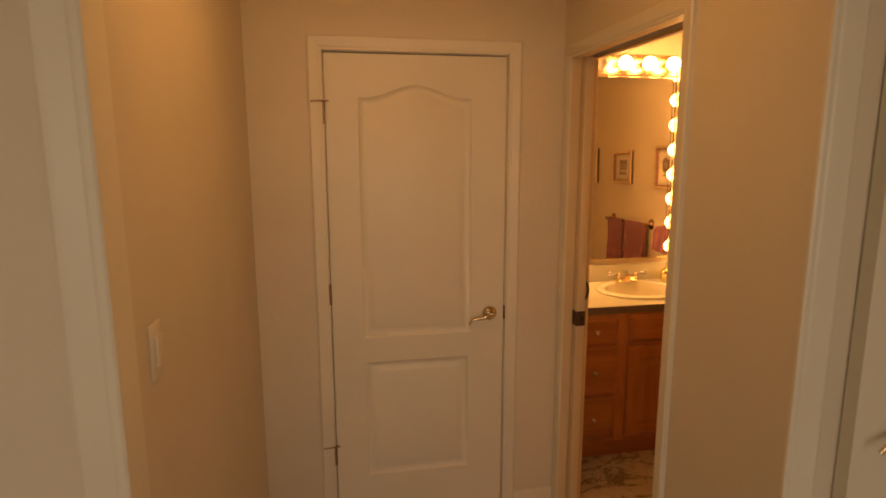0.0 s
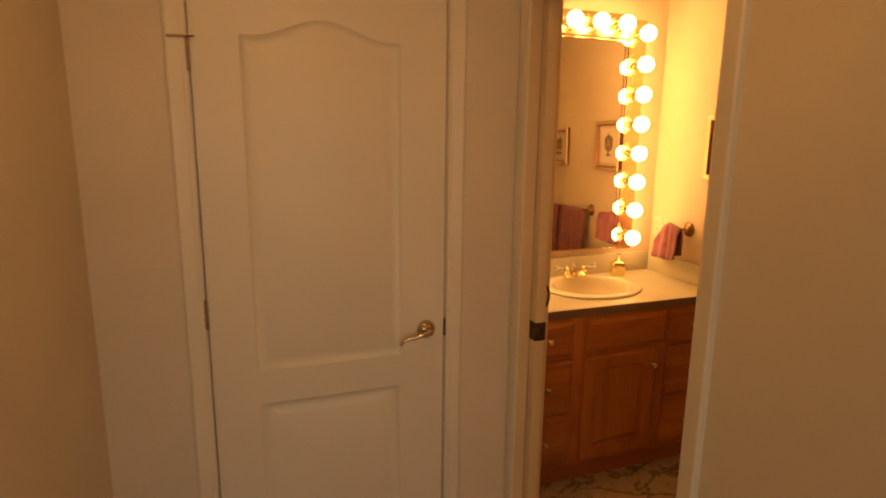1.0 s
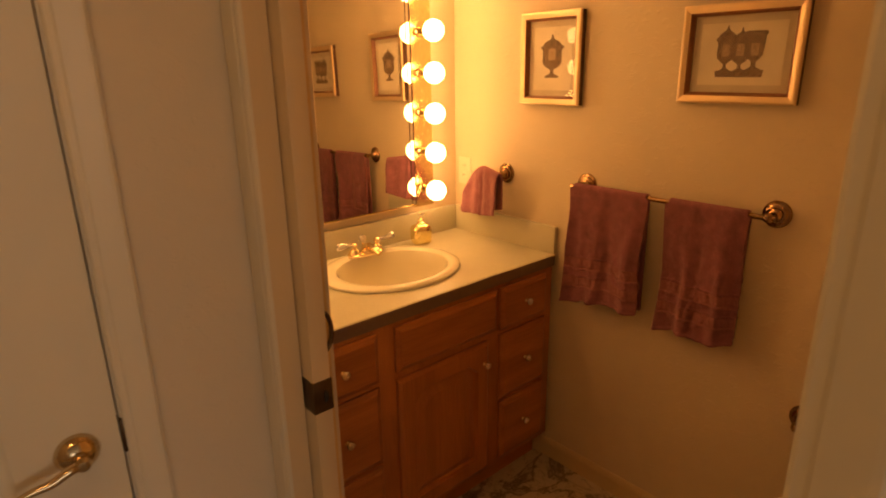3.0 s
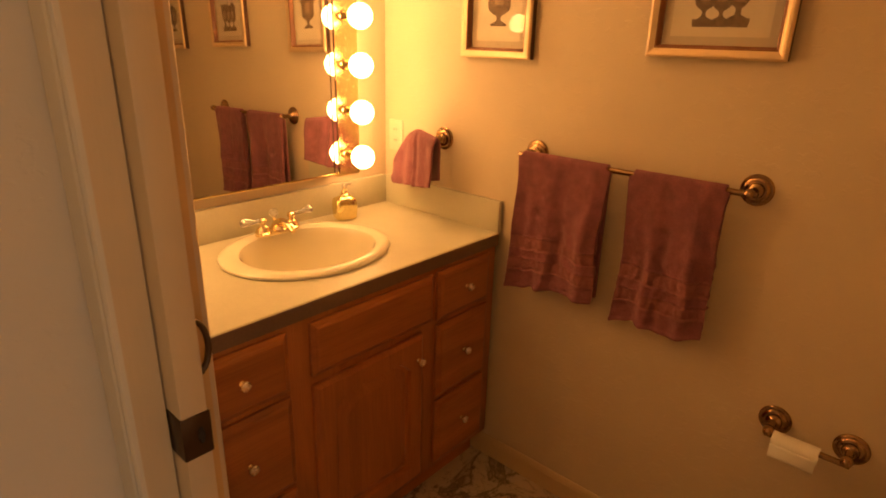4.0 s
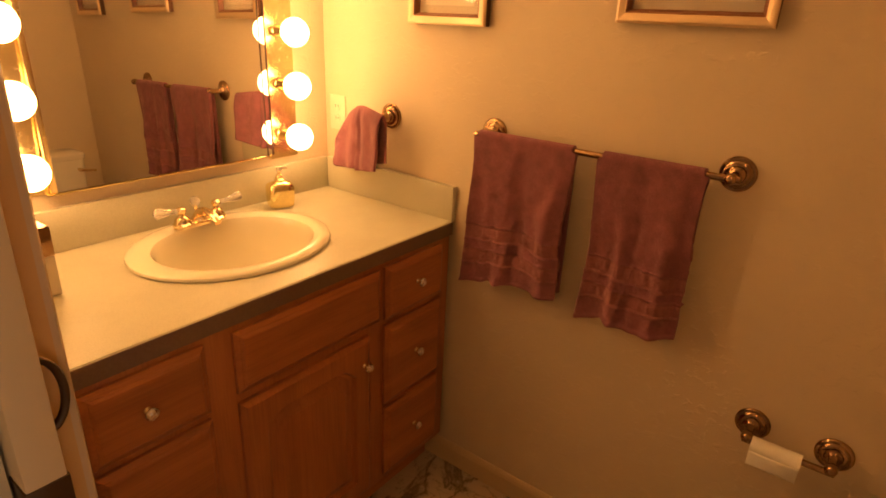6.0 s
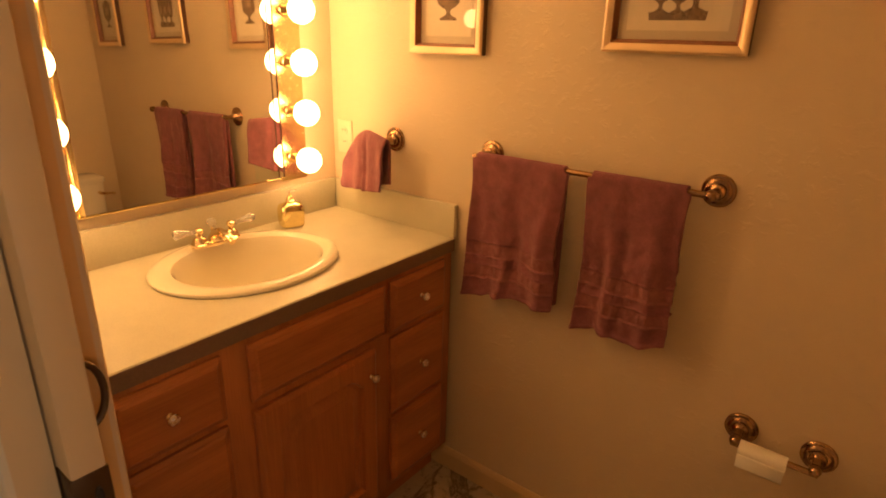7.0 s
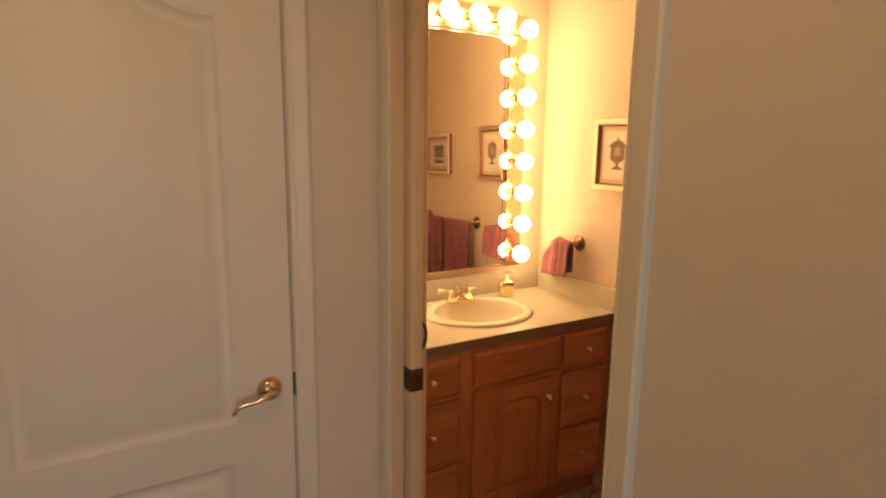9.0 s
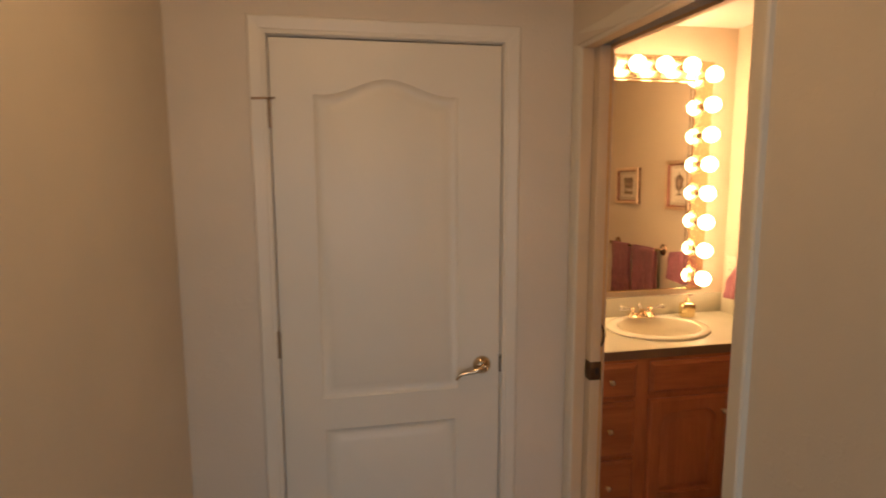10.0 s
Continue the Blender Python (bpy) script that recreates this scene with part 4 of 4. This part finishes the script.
def hung_towel(name, label, y0, y1, drop, back, seed, sag, lean=0.0):
    """A folded towel over the rail: front and back flaps with soft folds, wrinkles and woven bands."""
    rnd = random.Random(seed)
    ph = [rnd.uniform(0, 6.28) for _ in range(6)]
    bm = bmesh.new()
    path = []
    r = 0.0150
    for k in range(18):
        path.append((0.004 + r, -back * (1 - k / 18), 0.0))
    for k in range(9):
        a = math.pi * k / 8
        path.append((r * math.cos(a), r * math.sin(a), 0.0))
    nf = 130
    for k in range(1, nf + 1):
        path.append((-r, -drop * k / nf, k / nf))
    nu = 112
    grid = []
    for px, pz, f in path:
        row = []
        for i in range(nu + 1):
            u = i / nu
            grow = min(1.0, f * 1.8)
            fold = (0.0100 * math.sin(2.1 * math.pi * u + ph[0] + 0.5 * f) + 0.0085 * math.sin(4.3 * math.pi * u + ph[1] - 0.9 * f) + 0.0030 * math.sin(9 * math.pi * u + ph[2])) * grow
            crease = math.exp(-((u - 0.62 + 0.22 * f) / 0.045) ** 2) + 0.6 * math.exp(-((u - 0.30 - 0.05 * f) / 0.05) ** 2)
            fold += 0.0085 * crease * max(0.0, min(1.0, (f - 0.30) * 2.2))
            q = Vector((u * 3.0 + seed, f * 4.2, seed * 0.7))
            wrinkle = (0.0060 * noise.noise(q) + 0.0042 * noise.noise(q * 3.1) + 0.0012 * noise.noise(q * 11.0)) * min(1.0, 0.25 + f * 1.2)
            band = 0.0
            g = f + 0.006 * math.sin(2.6 * math.pi * u + ph[3]) + 0.006 * noise.noise(Vector((u * 7, seed, 0.0)))
            for c, w in ((0.632, 0.048), (0.802, 0.046)):
                e = abs(g - c) / w
                if e < 1.0:
                    band -= 0.0024
                    if e < 0.62 and math.sin(u * 72 + c * 40) > -0.25 + 1.2 * noise.noise(Vector((u * 5, c * 9, seed))):
                        band += 0.0020
                elif e < 1.26:
                    band += 0.0022
            hem = 0.003 if f > 0.975 else 0.0
            x = BAR_X + px - (fold + wrinkle + band + hem + 0.010 * f * f)
            pinch = 1 - 0.055 * math.sin(math.pi * min(1, f * 1.05)) - (0.02 if f > 0 else 0.10)
            y = y0 + (y1 - y0) * (0.5 + (u - 0.5) * pinch) + lean * f + 0.003 * math.sin(8 * f + ph[4]) + 0.002 * noise.noise(Vector((f * 9, seed, u * 2)))
            z = 1.108 + pz - (sag * u + 0.005 * math.sin(2.4 * math.pi * u + ph[5]) - 0.008 * math.exp(-((u - 0.27) / 0.05) ** 2)) * f ** 4
            row.append(bm.verts.new((x, y, z)))
        grid.append(row)
    band_rows = {k for k, p in enumerate(path) if any(abs(p[2] - c) < 0.046 for c in (0.632, 0.802))}
    for k, (a, b) in enumerate(zip(grid, grid[1:])):
        for i in range(nu):
            fc = bm.faces.new((a[i], a[i + 1], b[i + 1], b[i]))
            fc.material_index = 1 if k in band_rows else 0
    ob = part(name, bm, TERRY, None, "", 60)
    ob.data.materials.append(TERRY_BAND)
    so = ob.modifiers.new("thick", "SOLIDIFY")
    so.thickness, so.offset = 0.013, -1.0
    return tagged(ob, label, "towel", "towels on the bar")


hung_towel("hand_towel", "mauve terry hand towel with two woven bands over the brass bar", 2.602, 2.298, 0.418, 0.385, 3, -0.032, 0.004)
hung_towel("hand_towel", "mauve terry hand towel hanging lower at one corner over the bar", 2.246, 1.990, 0.422, 0.38, 12, -0.026, -0.002)

arm = thing("towel_holder", "short brass towel arm with a round rosette", "towel holder", (BATH_E, 2.966, 1.103))
bm = bmesh.new()
rosette(bm, 2.966, 1.103)
part("bracket", bm, BRASS_ANTIQUE, arm)
part("arm_bar", tube(bmesh.new(), curve_points([(BAR_X - 0.008, 2.966, 1.103), (BAR_X - 0.036, 2.964, 1.103), (BAR_X - 0.041, 2.992, 1.099), (BAR_X - 0.030, 3.030, 1.074)], 8), 0.006, 12), BRASS_ANTIQUE, arm)


def along(stops, u):
    """Smooth height at u between a few (u, z) stops."""
    for (ua, za), (ub, zb) in zip(stops, stops[1:]):
        if u <= ub:
            k = (u - ua) / (ub - ua)
            return za + (zb - za) * k
    return stops[-1][1]


def draped_cloth():
    """Small cloth draped over the angled arm, rounded on one side, with a raised fold."""
    bm = bmesh.new()
    nu, nv = 48, 60
    TOP = [(0.0, 1.126), (0.15, 1.131), (0.40, 1.138), (0.52, 1.134), (0.70, 1.112), (0.85, 1.074), (0.94, 1.036), (1.0, 0.994)]
    LOW = [(0.0, 0.968), (0.15, 0.957), (0.30, 0.953), (0.40, 0.944), (0.50, 0.946), (0.70, 0.936), (0.85, 0.931), (0.93, 0.933), (1.0, 0.944)]
    grid = []
    for j in range(nv + 1):
        f = j / nv
        row = []
        for i in range(nu + 1):
            u = i / nu
            x, y = 2.176 + 0.080 * u, 2.878 + 0.266 * u
            top = (along(TOP, max(0, u - 0.03)) + along(TOP, u) + along(TOP, min(1, u + 0.03))) / 3
            low = (along(LOW, max(0, u - 0.04)) + along(LOW, u) + along(LOW, min(1, u + 0.04))) / 3
            side = 1.0 if f < 0.5 else -1.0
            g = abs(f - 0.5) * 2
            round_top = math.sqrt(min(1.0, g * 5))
            z = top + (low + (0.02 if f < 0.5 else 0.0) - top) * g
            off = side * 0.010 * round_top
            if f >= 0.5:
                fold = 0.006 * math.sin(2.6 * math.pi * u + 0.4) + 0.004 * math.sin(6.5 * math.pi * u + 1.0 + g)
                fold += 0.014 * math.exp(-((u - 0.42 - 0.05 * (1 - g)) / 0.035) ** 2) + 0.006 * math.exp(-((u - 0.55) / 0.08) ** 2)
                fold += 0.004 * noise.noise(Vector((u * 5, g * 4, 2.0)))
                off -= fold * round_top + 0.012 * g * g
            x, y = x + off * 0.966, y - off * 0.257
            row.append(bm.verts.new((x, y, z)))
        grid.append(row)
    for a, b in zip(grid, grid[1:]):
        for i in range(nu):
            bm.faces.new((a[i], a[i + 1], b[i + 1], b[i]))
    ob = part("washcloth", bm, TERRY, None, "", 60)
    so = ob.modifiers.new("thick", "SOLIDIFY")
    so.thickness, so.offset = 0.007, 0.0
    return tagged(ob, "mauve terry washcloth draped over the brass arm", "towel")


draped_cloth()

outlet = thing("wall_outlet", "ivory duplex outlet above the worktop splashback", "outlet", (BATH_E, 3.212, 1.10))
part("plate", boxes((BATH_E - 0.006, BATH_E - 0.0005, 3.172, 3.243, 1.028, 1.142), bevel=0.002), IVORY, outlet)
for oz in (1.066, 1.105):
    bm = lathe(bmesh.new(), [(0.0, 0.0), (0.016, 0.0), (0.015, 0.002), (0.0, 0.002)], aim((BATH_E - 0.006, 3.2075, oz), (-1, 0, 0)), 24, 1.0, 0.85)
    sock = part("receptacle", bm, IVORY, outlet)
    for dy in (-0.006, 0.006):
        part("slot", boxes((BATH_E - 0.0085, BATH_E - 0.0078, 3.2065 + dy, 3.2085 + dy, oz - 0.002, oz + 0.006)), SLOT, sock, "dark slot", 0)

paper = thing("toilet_paper_holder", "antique brass toilet paper holder with two rosettes", "toilet paper holder", (BATH_E, 1.71, 0.53))
for py in (1.798, 1.630):
    bm = bmesh.new()
    rosette(bm, py, 0.528, 0.039)
    part("bracket", bm, BRASS_ANTIQUE, paper, "turned brass bracket")
part("spindle", tube(bmesh.new(), [(BATH_E - 0.066, 1.806, 0.520), (BATH_E - 0.066, 1.622, 0.520)], 0.0075, 14), BRASS_ANTIQUE, paper)
bm = bmesh.new()
prof = [(0.0205, 0.0), (0.0225, 0.0), (0.0225, 0.102), (0.0205, 0.102)]
m = aim((BATH_E - 0.066, 1.684, 0.511), (0, 1, 0))
rows = [[bm.verts.new(m @ Vector((r * math.cos(2 * math.pi * k / 28), r * math.sin(2 * math.pi * k / 28), h))) for k in range(28)] for r, h in prof]
for i in range(4):
    ring_faces(bm, rows[i], rows[(i + 1) % 4])
roll = tagged(part("toilet_roll", bm, TISSUE), "nearly used-up toilet roll on its card core", "toilet paper")
bm = bmesh.new()
flap = [[bm.verts.new((BATH_E - 0.066 - 0.0228 - 0.002 * math.sin(3 * t / 8), 1.685 + 0.1 * s, 0.511 - 0.036 * t / 8)) for s in (0, 0.5, 1)] for t in range(9)]
for a, b in zip(flap, flap[1:]):
    for i in range(2):
        bm.faces.new((a[i], a[i + 1], b[i + 1], b[i]))
fl = part("loose_sheet", bm, TISSUE, roll, "hanging sheet")
so = fl.modifiers.new("thick", "SOLIDIFY")
so.thickness = 0.0008


# ---- pictures ----
def urn_outline(cx, z0, w, h, handles=True):
    """Right-hand half outline of a footed urn with a lid, mirrored."""
    half = [(0.30, 0.0), (0.30, 0.035), (0.22, 0.06), (0.09, 0.10), (0.07, 0.16), (0.10, 0.20), (0.26, 0.25), (0.38, 0.31), (0.42, 0.40), (0.40, 0.60), (0.42, 0.66), (0.50, 0.69), (0.50, 0.73), (0.40, 0.75), (0.36, 0.80), (0.22, 0.86), (0.10, 0.89), (0.05, 0.93), (0.02, 1.0)]
    pts = [(cx + w * a, z0 + h * b) for a, b in half]
    return pts + [(2 * cx - a, b) for a, b in reversed(pts)]


def bowl_outline(cx, z0, w, h):
    half = [(0.42, 0.0), (0.42, 0.05), (0.30, 0.09), (0.12, 0.14), (0.10, 0.26), (0.22, 0.32), (0.36, 0.42), (0.40, 0.60), (0.42, 0.86), (0.50, 0.93), (0.50, 0.97), (0.40, 1.0)]
    pts = [(cx + w * a, z0 + h * b) for a, b in half]
    return pts + [(2 * cx - a, b) for a, b in reversed(pts)]


def flat_shape(pts, x):
    bm = bmesh.new()
    vs = [bm.verts.new((x, a, b)) for a, b in pts]
    es = [bm.edges.new((vs[i], vs[(i + 1) % len(vs)])) for i in range(len(vs))]
    bmesh.ops.triangle_fill(bm, use_beauty=True, edges=es)
    return bm


def picture(y0, y1, z0, z1, label, art):
    """Framed print on the east wall; y0 is the edge away from the mirror."""
    pic = thing("picture", label, "picture", (BATH_E, (y0 + y1) / 2, z0), "framed urn prints")
    X1 = BATH_E - 0.0015
    SIDE = [(0.0012, 0.0), (0.0012, 0.0195), (0.018, 0.0195), (0.018, 0.0)]
    FP = [(0.0, 0.0197), (0.0, 0.0235), (0.002, 0.0265), (0.006, 0.028), (0.012, 0.0275), (0.016, 0.0255), (0.021, 0.0250), (0.021, 0.0197)]
    IN = [(0.0212, 0.0), (0.0212, 0.0245), (0.0245, 0.0235), (0.0285, 0.0135), (0.0300, 0.0120), (0.0300, 0.0)]
    for prof, mat, nm in ((SIDE, FRAME_SIDE, "frame_side"), (FP, FRAME, "frame_rail"), (IN, FRAME_IN, "liner")):
        for p0, p1, ac in (((y0, z0), (y1, z0), (0, 0, 1)), ((y0, z1), (y1, z1), (0, 0, -1)), ((y0, z0), (y0, z1), (0, 1, 0)), ((y1, z0), (y1, z1), (0, -1, 0))):
            bm = moulding(bmesh.new(), (X1, *p0), (X1, *p1), ac, (-1, 0, 0), prof, -1, -1)
            part(nm, bm, mat, pic, "dark red-brown liner" if nm == "liner" else "dark brown frame side" if nm == "frame_side" else "", 25)
    part("mat", boxes((X1 - 0.005, X1, y0 + 0.024, y1 - 0.024, z0 + 0.024, z1 - 0.024)), MAT_BOARD, pic, "cream mat board", 0)
    part("print", boxes((X1 - 0.0062, X1 - 0.0051, y0 + 0.050, y1 - 0.050, z0 + 0.050, z1 - 0.050)), PAPER, pic, "aged cream paper print", 0)
    cy, w, h = (y0 + y1) / 2, y1 - y0 - 0.10, z1 - z0 - 0.10
    if art == "urn":
        part("urn_print", flat_shape(urn_outline(cy, z0 + 0.050 + h * 0.20, w * 0.62, h * 0.68), X1 - 0.0068), INK, pic, "sepia print of a lidded urn", 0)
        part("urn_panel", flat_shape([(cy - w * 0.10, z0 + 0.05 + h * 0.48), (cy + w * 0.10, z0 + 0.05 + h * 0.48), (cy + w * 0.10, z0 + 0.05 + h * 0.66), (cy - w * 0.10, z0 + 0.05 + h * 0.66)], X1 - 0.0074), INK_LIGHT, pic, "lighter panel of the urn", 0)
    else:
        for i, (o, k) in enumerate(((-0.175, 0.98), (0.0, 0.92), (0.165, 0.86))):
            f = urn_outline if i < 2 else bowl_outline
            vy = cy - o * w
            part("vessel_print", flat_shape(f(vy, z0 + 0.050 + h * 0.20, w * 0.265, h * (0.78 * k if i < 2 else 0.66)), X1 - 0.0068 - 0.0004 * i), INK, pic, "sepia print of a footed vessel", 0)
            part("vessel_panel", flat_shape([(vy - w * 0.045, z0 + 0.05 + h * 0.47), (vy + w * 0.045, z0 + 0.05 + h * 0.47), (vy + w * 0.045, z0 + 0.05 + h * 0.66), (vy - w * 0.045, z0 + 0.05 + h * 0.66)], X1 - 0.0082), INK_LIGHT, pic, "lighter panel of the vessel", 0)
        for o, hw, top in ((-0.19, 0.10, 0.235), (0.0, 0.115, 0.225), (0.19, 0.10, 0.245)):
            py = cy - o * w
            part("plinth_print", flat_shape([(py - hw * 0.86 * w, z0 + 0.05 + h * 0.13), (py + hw * 0.86 * w, z0 + 0.05 + h * 0.13), (py + hw * w, z0 + 0.05 + h * top), (py - hw * w, z0 + 0.05 + h * top)], X1 - 0.0064 - 0.0002 * (o == 0)), INK, pic, "sepia print of a plinth", 0)
    g = part("pane", boxes((X1 - 0.0112, X1 - 0.0092, y0 + 0.029, y1 - 0.029, z0 + 0.029, z1 - 0.029)), PANE, pic, "clear glass", 0)
    g.visible_shadow = False


picture(2.622, 2.886, 1.378, 1.692, "sepia urn print in a champagne-gold frame", "urn")
picture(1.943, 2.270, 1.403, 1.668, "sepia print of three vessels in a champagne-gold frame", "three")
picture(1.370, 1.630, 1.395, 1.705, "small sepia urn print in a champagne-gold frame near the toilet", "urn")

# ---- toilet ----
toilet = thing("toilet", "white china toilet with its tank against the wall", "toilet", (1.97, BATH_S, FZ))


def loft(sections, mat, name, parent, label=""):
    bm = bmesh.new()
    rows = []
    for z, cy, rx, ry, e in sections:
        ring = []
        for k in range(40):
            a = 2 * math.pi * k / 40
            c, s = math.cos(a), math.sin(a)
            ring.append(bm.verts.new((1.97 + rx * math.copysign(abs(c) ** e, c), cy + ry * math.copysign(abs(s) ** e, s), z)))
        rows.append(ring)
    for a, b in zip(rows, rows[1:]):
        ring_faces(bm, a, b)
    bm.faces.new(rows[0])
    bm.faces.new(rows[-1])
    return part(name, bm, mat, parent, label)


TYB = BATH_S + 0.105
tank = loft([(0.37, TYB, 0.175, 0.085, 0.35), (0.40, TYB, 0.188, 0.092, 0.3), (0.68, TYB, 0.200, 0.098, 0.28), (0.692, TYB, 0.200, 0.098, 0.28)], WHITE_CHINA, "tank", toilet)
loft([(0.693, TYB, 0.204, 0.100, 0.28), (0.697, TYB, 0.209, 0.103, 0.28), (0.718, TYB, 0.209, 0.103, 0.3), (0.726, TYB, 0.198, 0.094, 0.3)], WHITE_CHINA, "tank_lid", toilet)
bm = tube(bmesh.new(), [(2.130, TYB + 0.092, 0.640), (2.130, TYB + 0.113, 0.640), (2.160, TYB + 0.120, 0.636), (2.200, TYB + 0.120, 0.630)], [0.010, 0.009, 0.007, 0.006], 12)
part("flush_lever", bm, BRASS, tank, "brass flush lever")
bowl = loft([(FZ + 0.003, 1.47, 0.125, 0.18, 0.8), (FZ + 0.04, 1.47, 0.115, 0.17, 0.8), (0.11, 1.49, 0.11, 0.17, 0.9), (0.27, 1.52, 0.15, 0.20, 1.0), (0.35, 1.55, 0.18, 0.215, 1.0), (0.385, 1.55, 0.185, 0.22, 1.0)], WHITE_CHINA, "bowl", toilet)
loft([(0.387, 1.56, 0.188, 0.222, 0.95), (0.398, 1.56, 0.192, 0.222, 0.95), (0.418, 1.56, 0.190, 0.222, 0.95), (0.426, 1.56, 0.175, 0.222, 0.95)], WHITE_CHINA, "seat_lid", toilet, "closed white seat and lid")

# ---- bedroom window ----
win = thing("window_1", "white-framed bedroom window letting in daylight", "window", (-0.2, -3.26, 0.78), kind="structure")
for spec in ((-2.2, 1.8, -3.29, -3.23, 0.78, 0.83), (-2.2, 1.8, -3.29, -3.23, 2.07, 2.12), (-2.2, -2.15, -3.29, -3.23, 0.83, 2.07), (1.75, 1.8, -3.29, -3.23, 0.83, 2.07), (-0.225, -0.175, -3.28, -3.24, 0.83, 2.07)):
    part("window_frame", boxes(spec, bevel=0.003), TRIM, win)
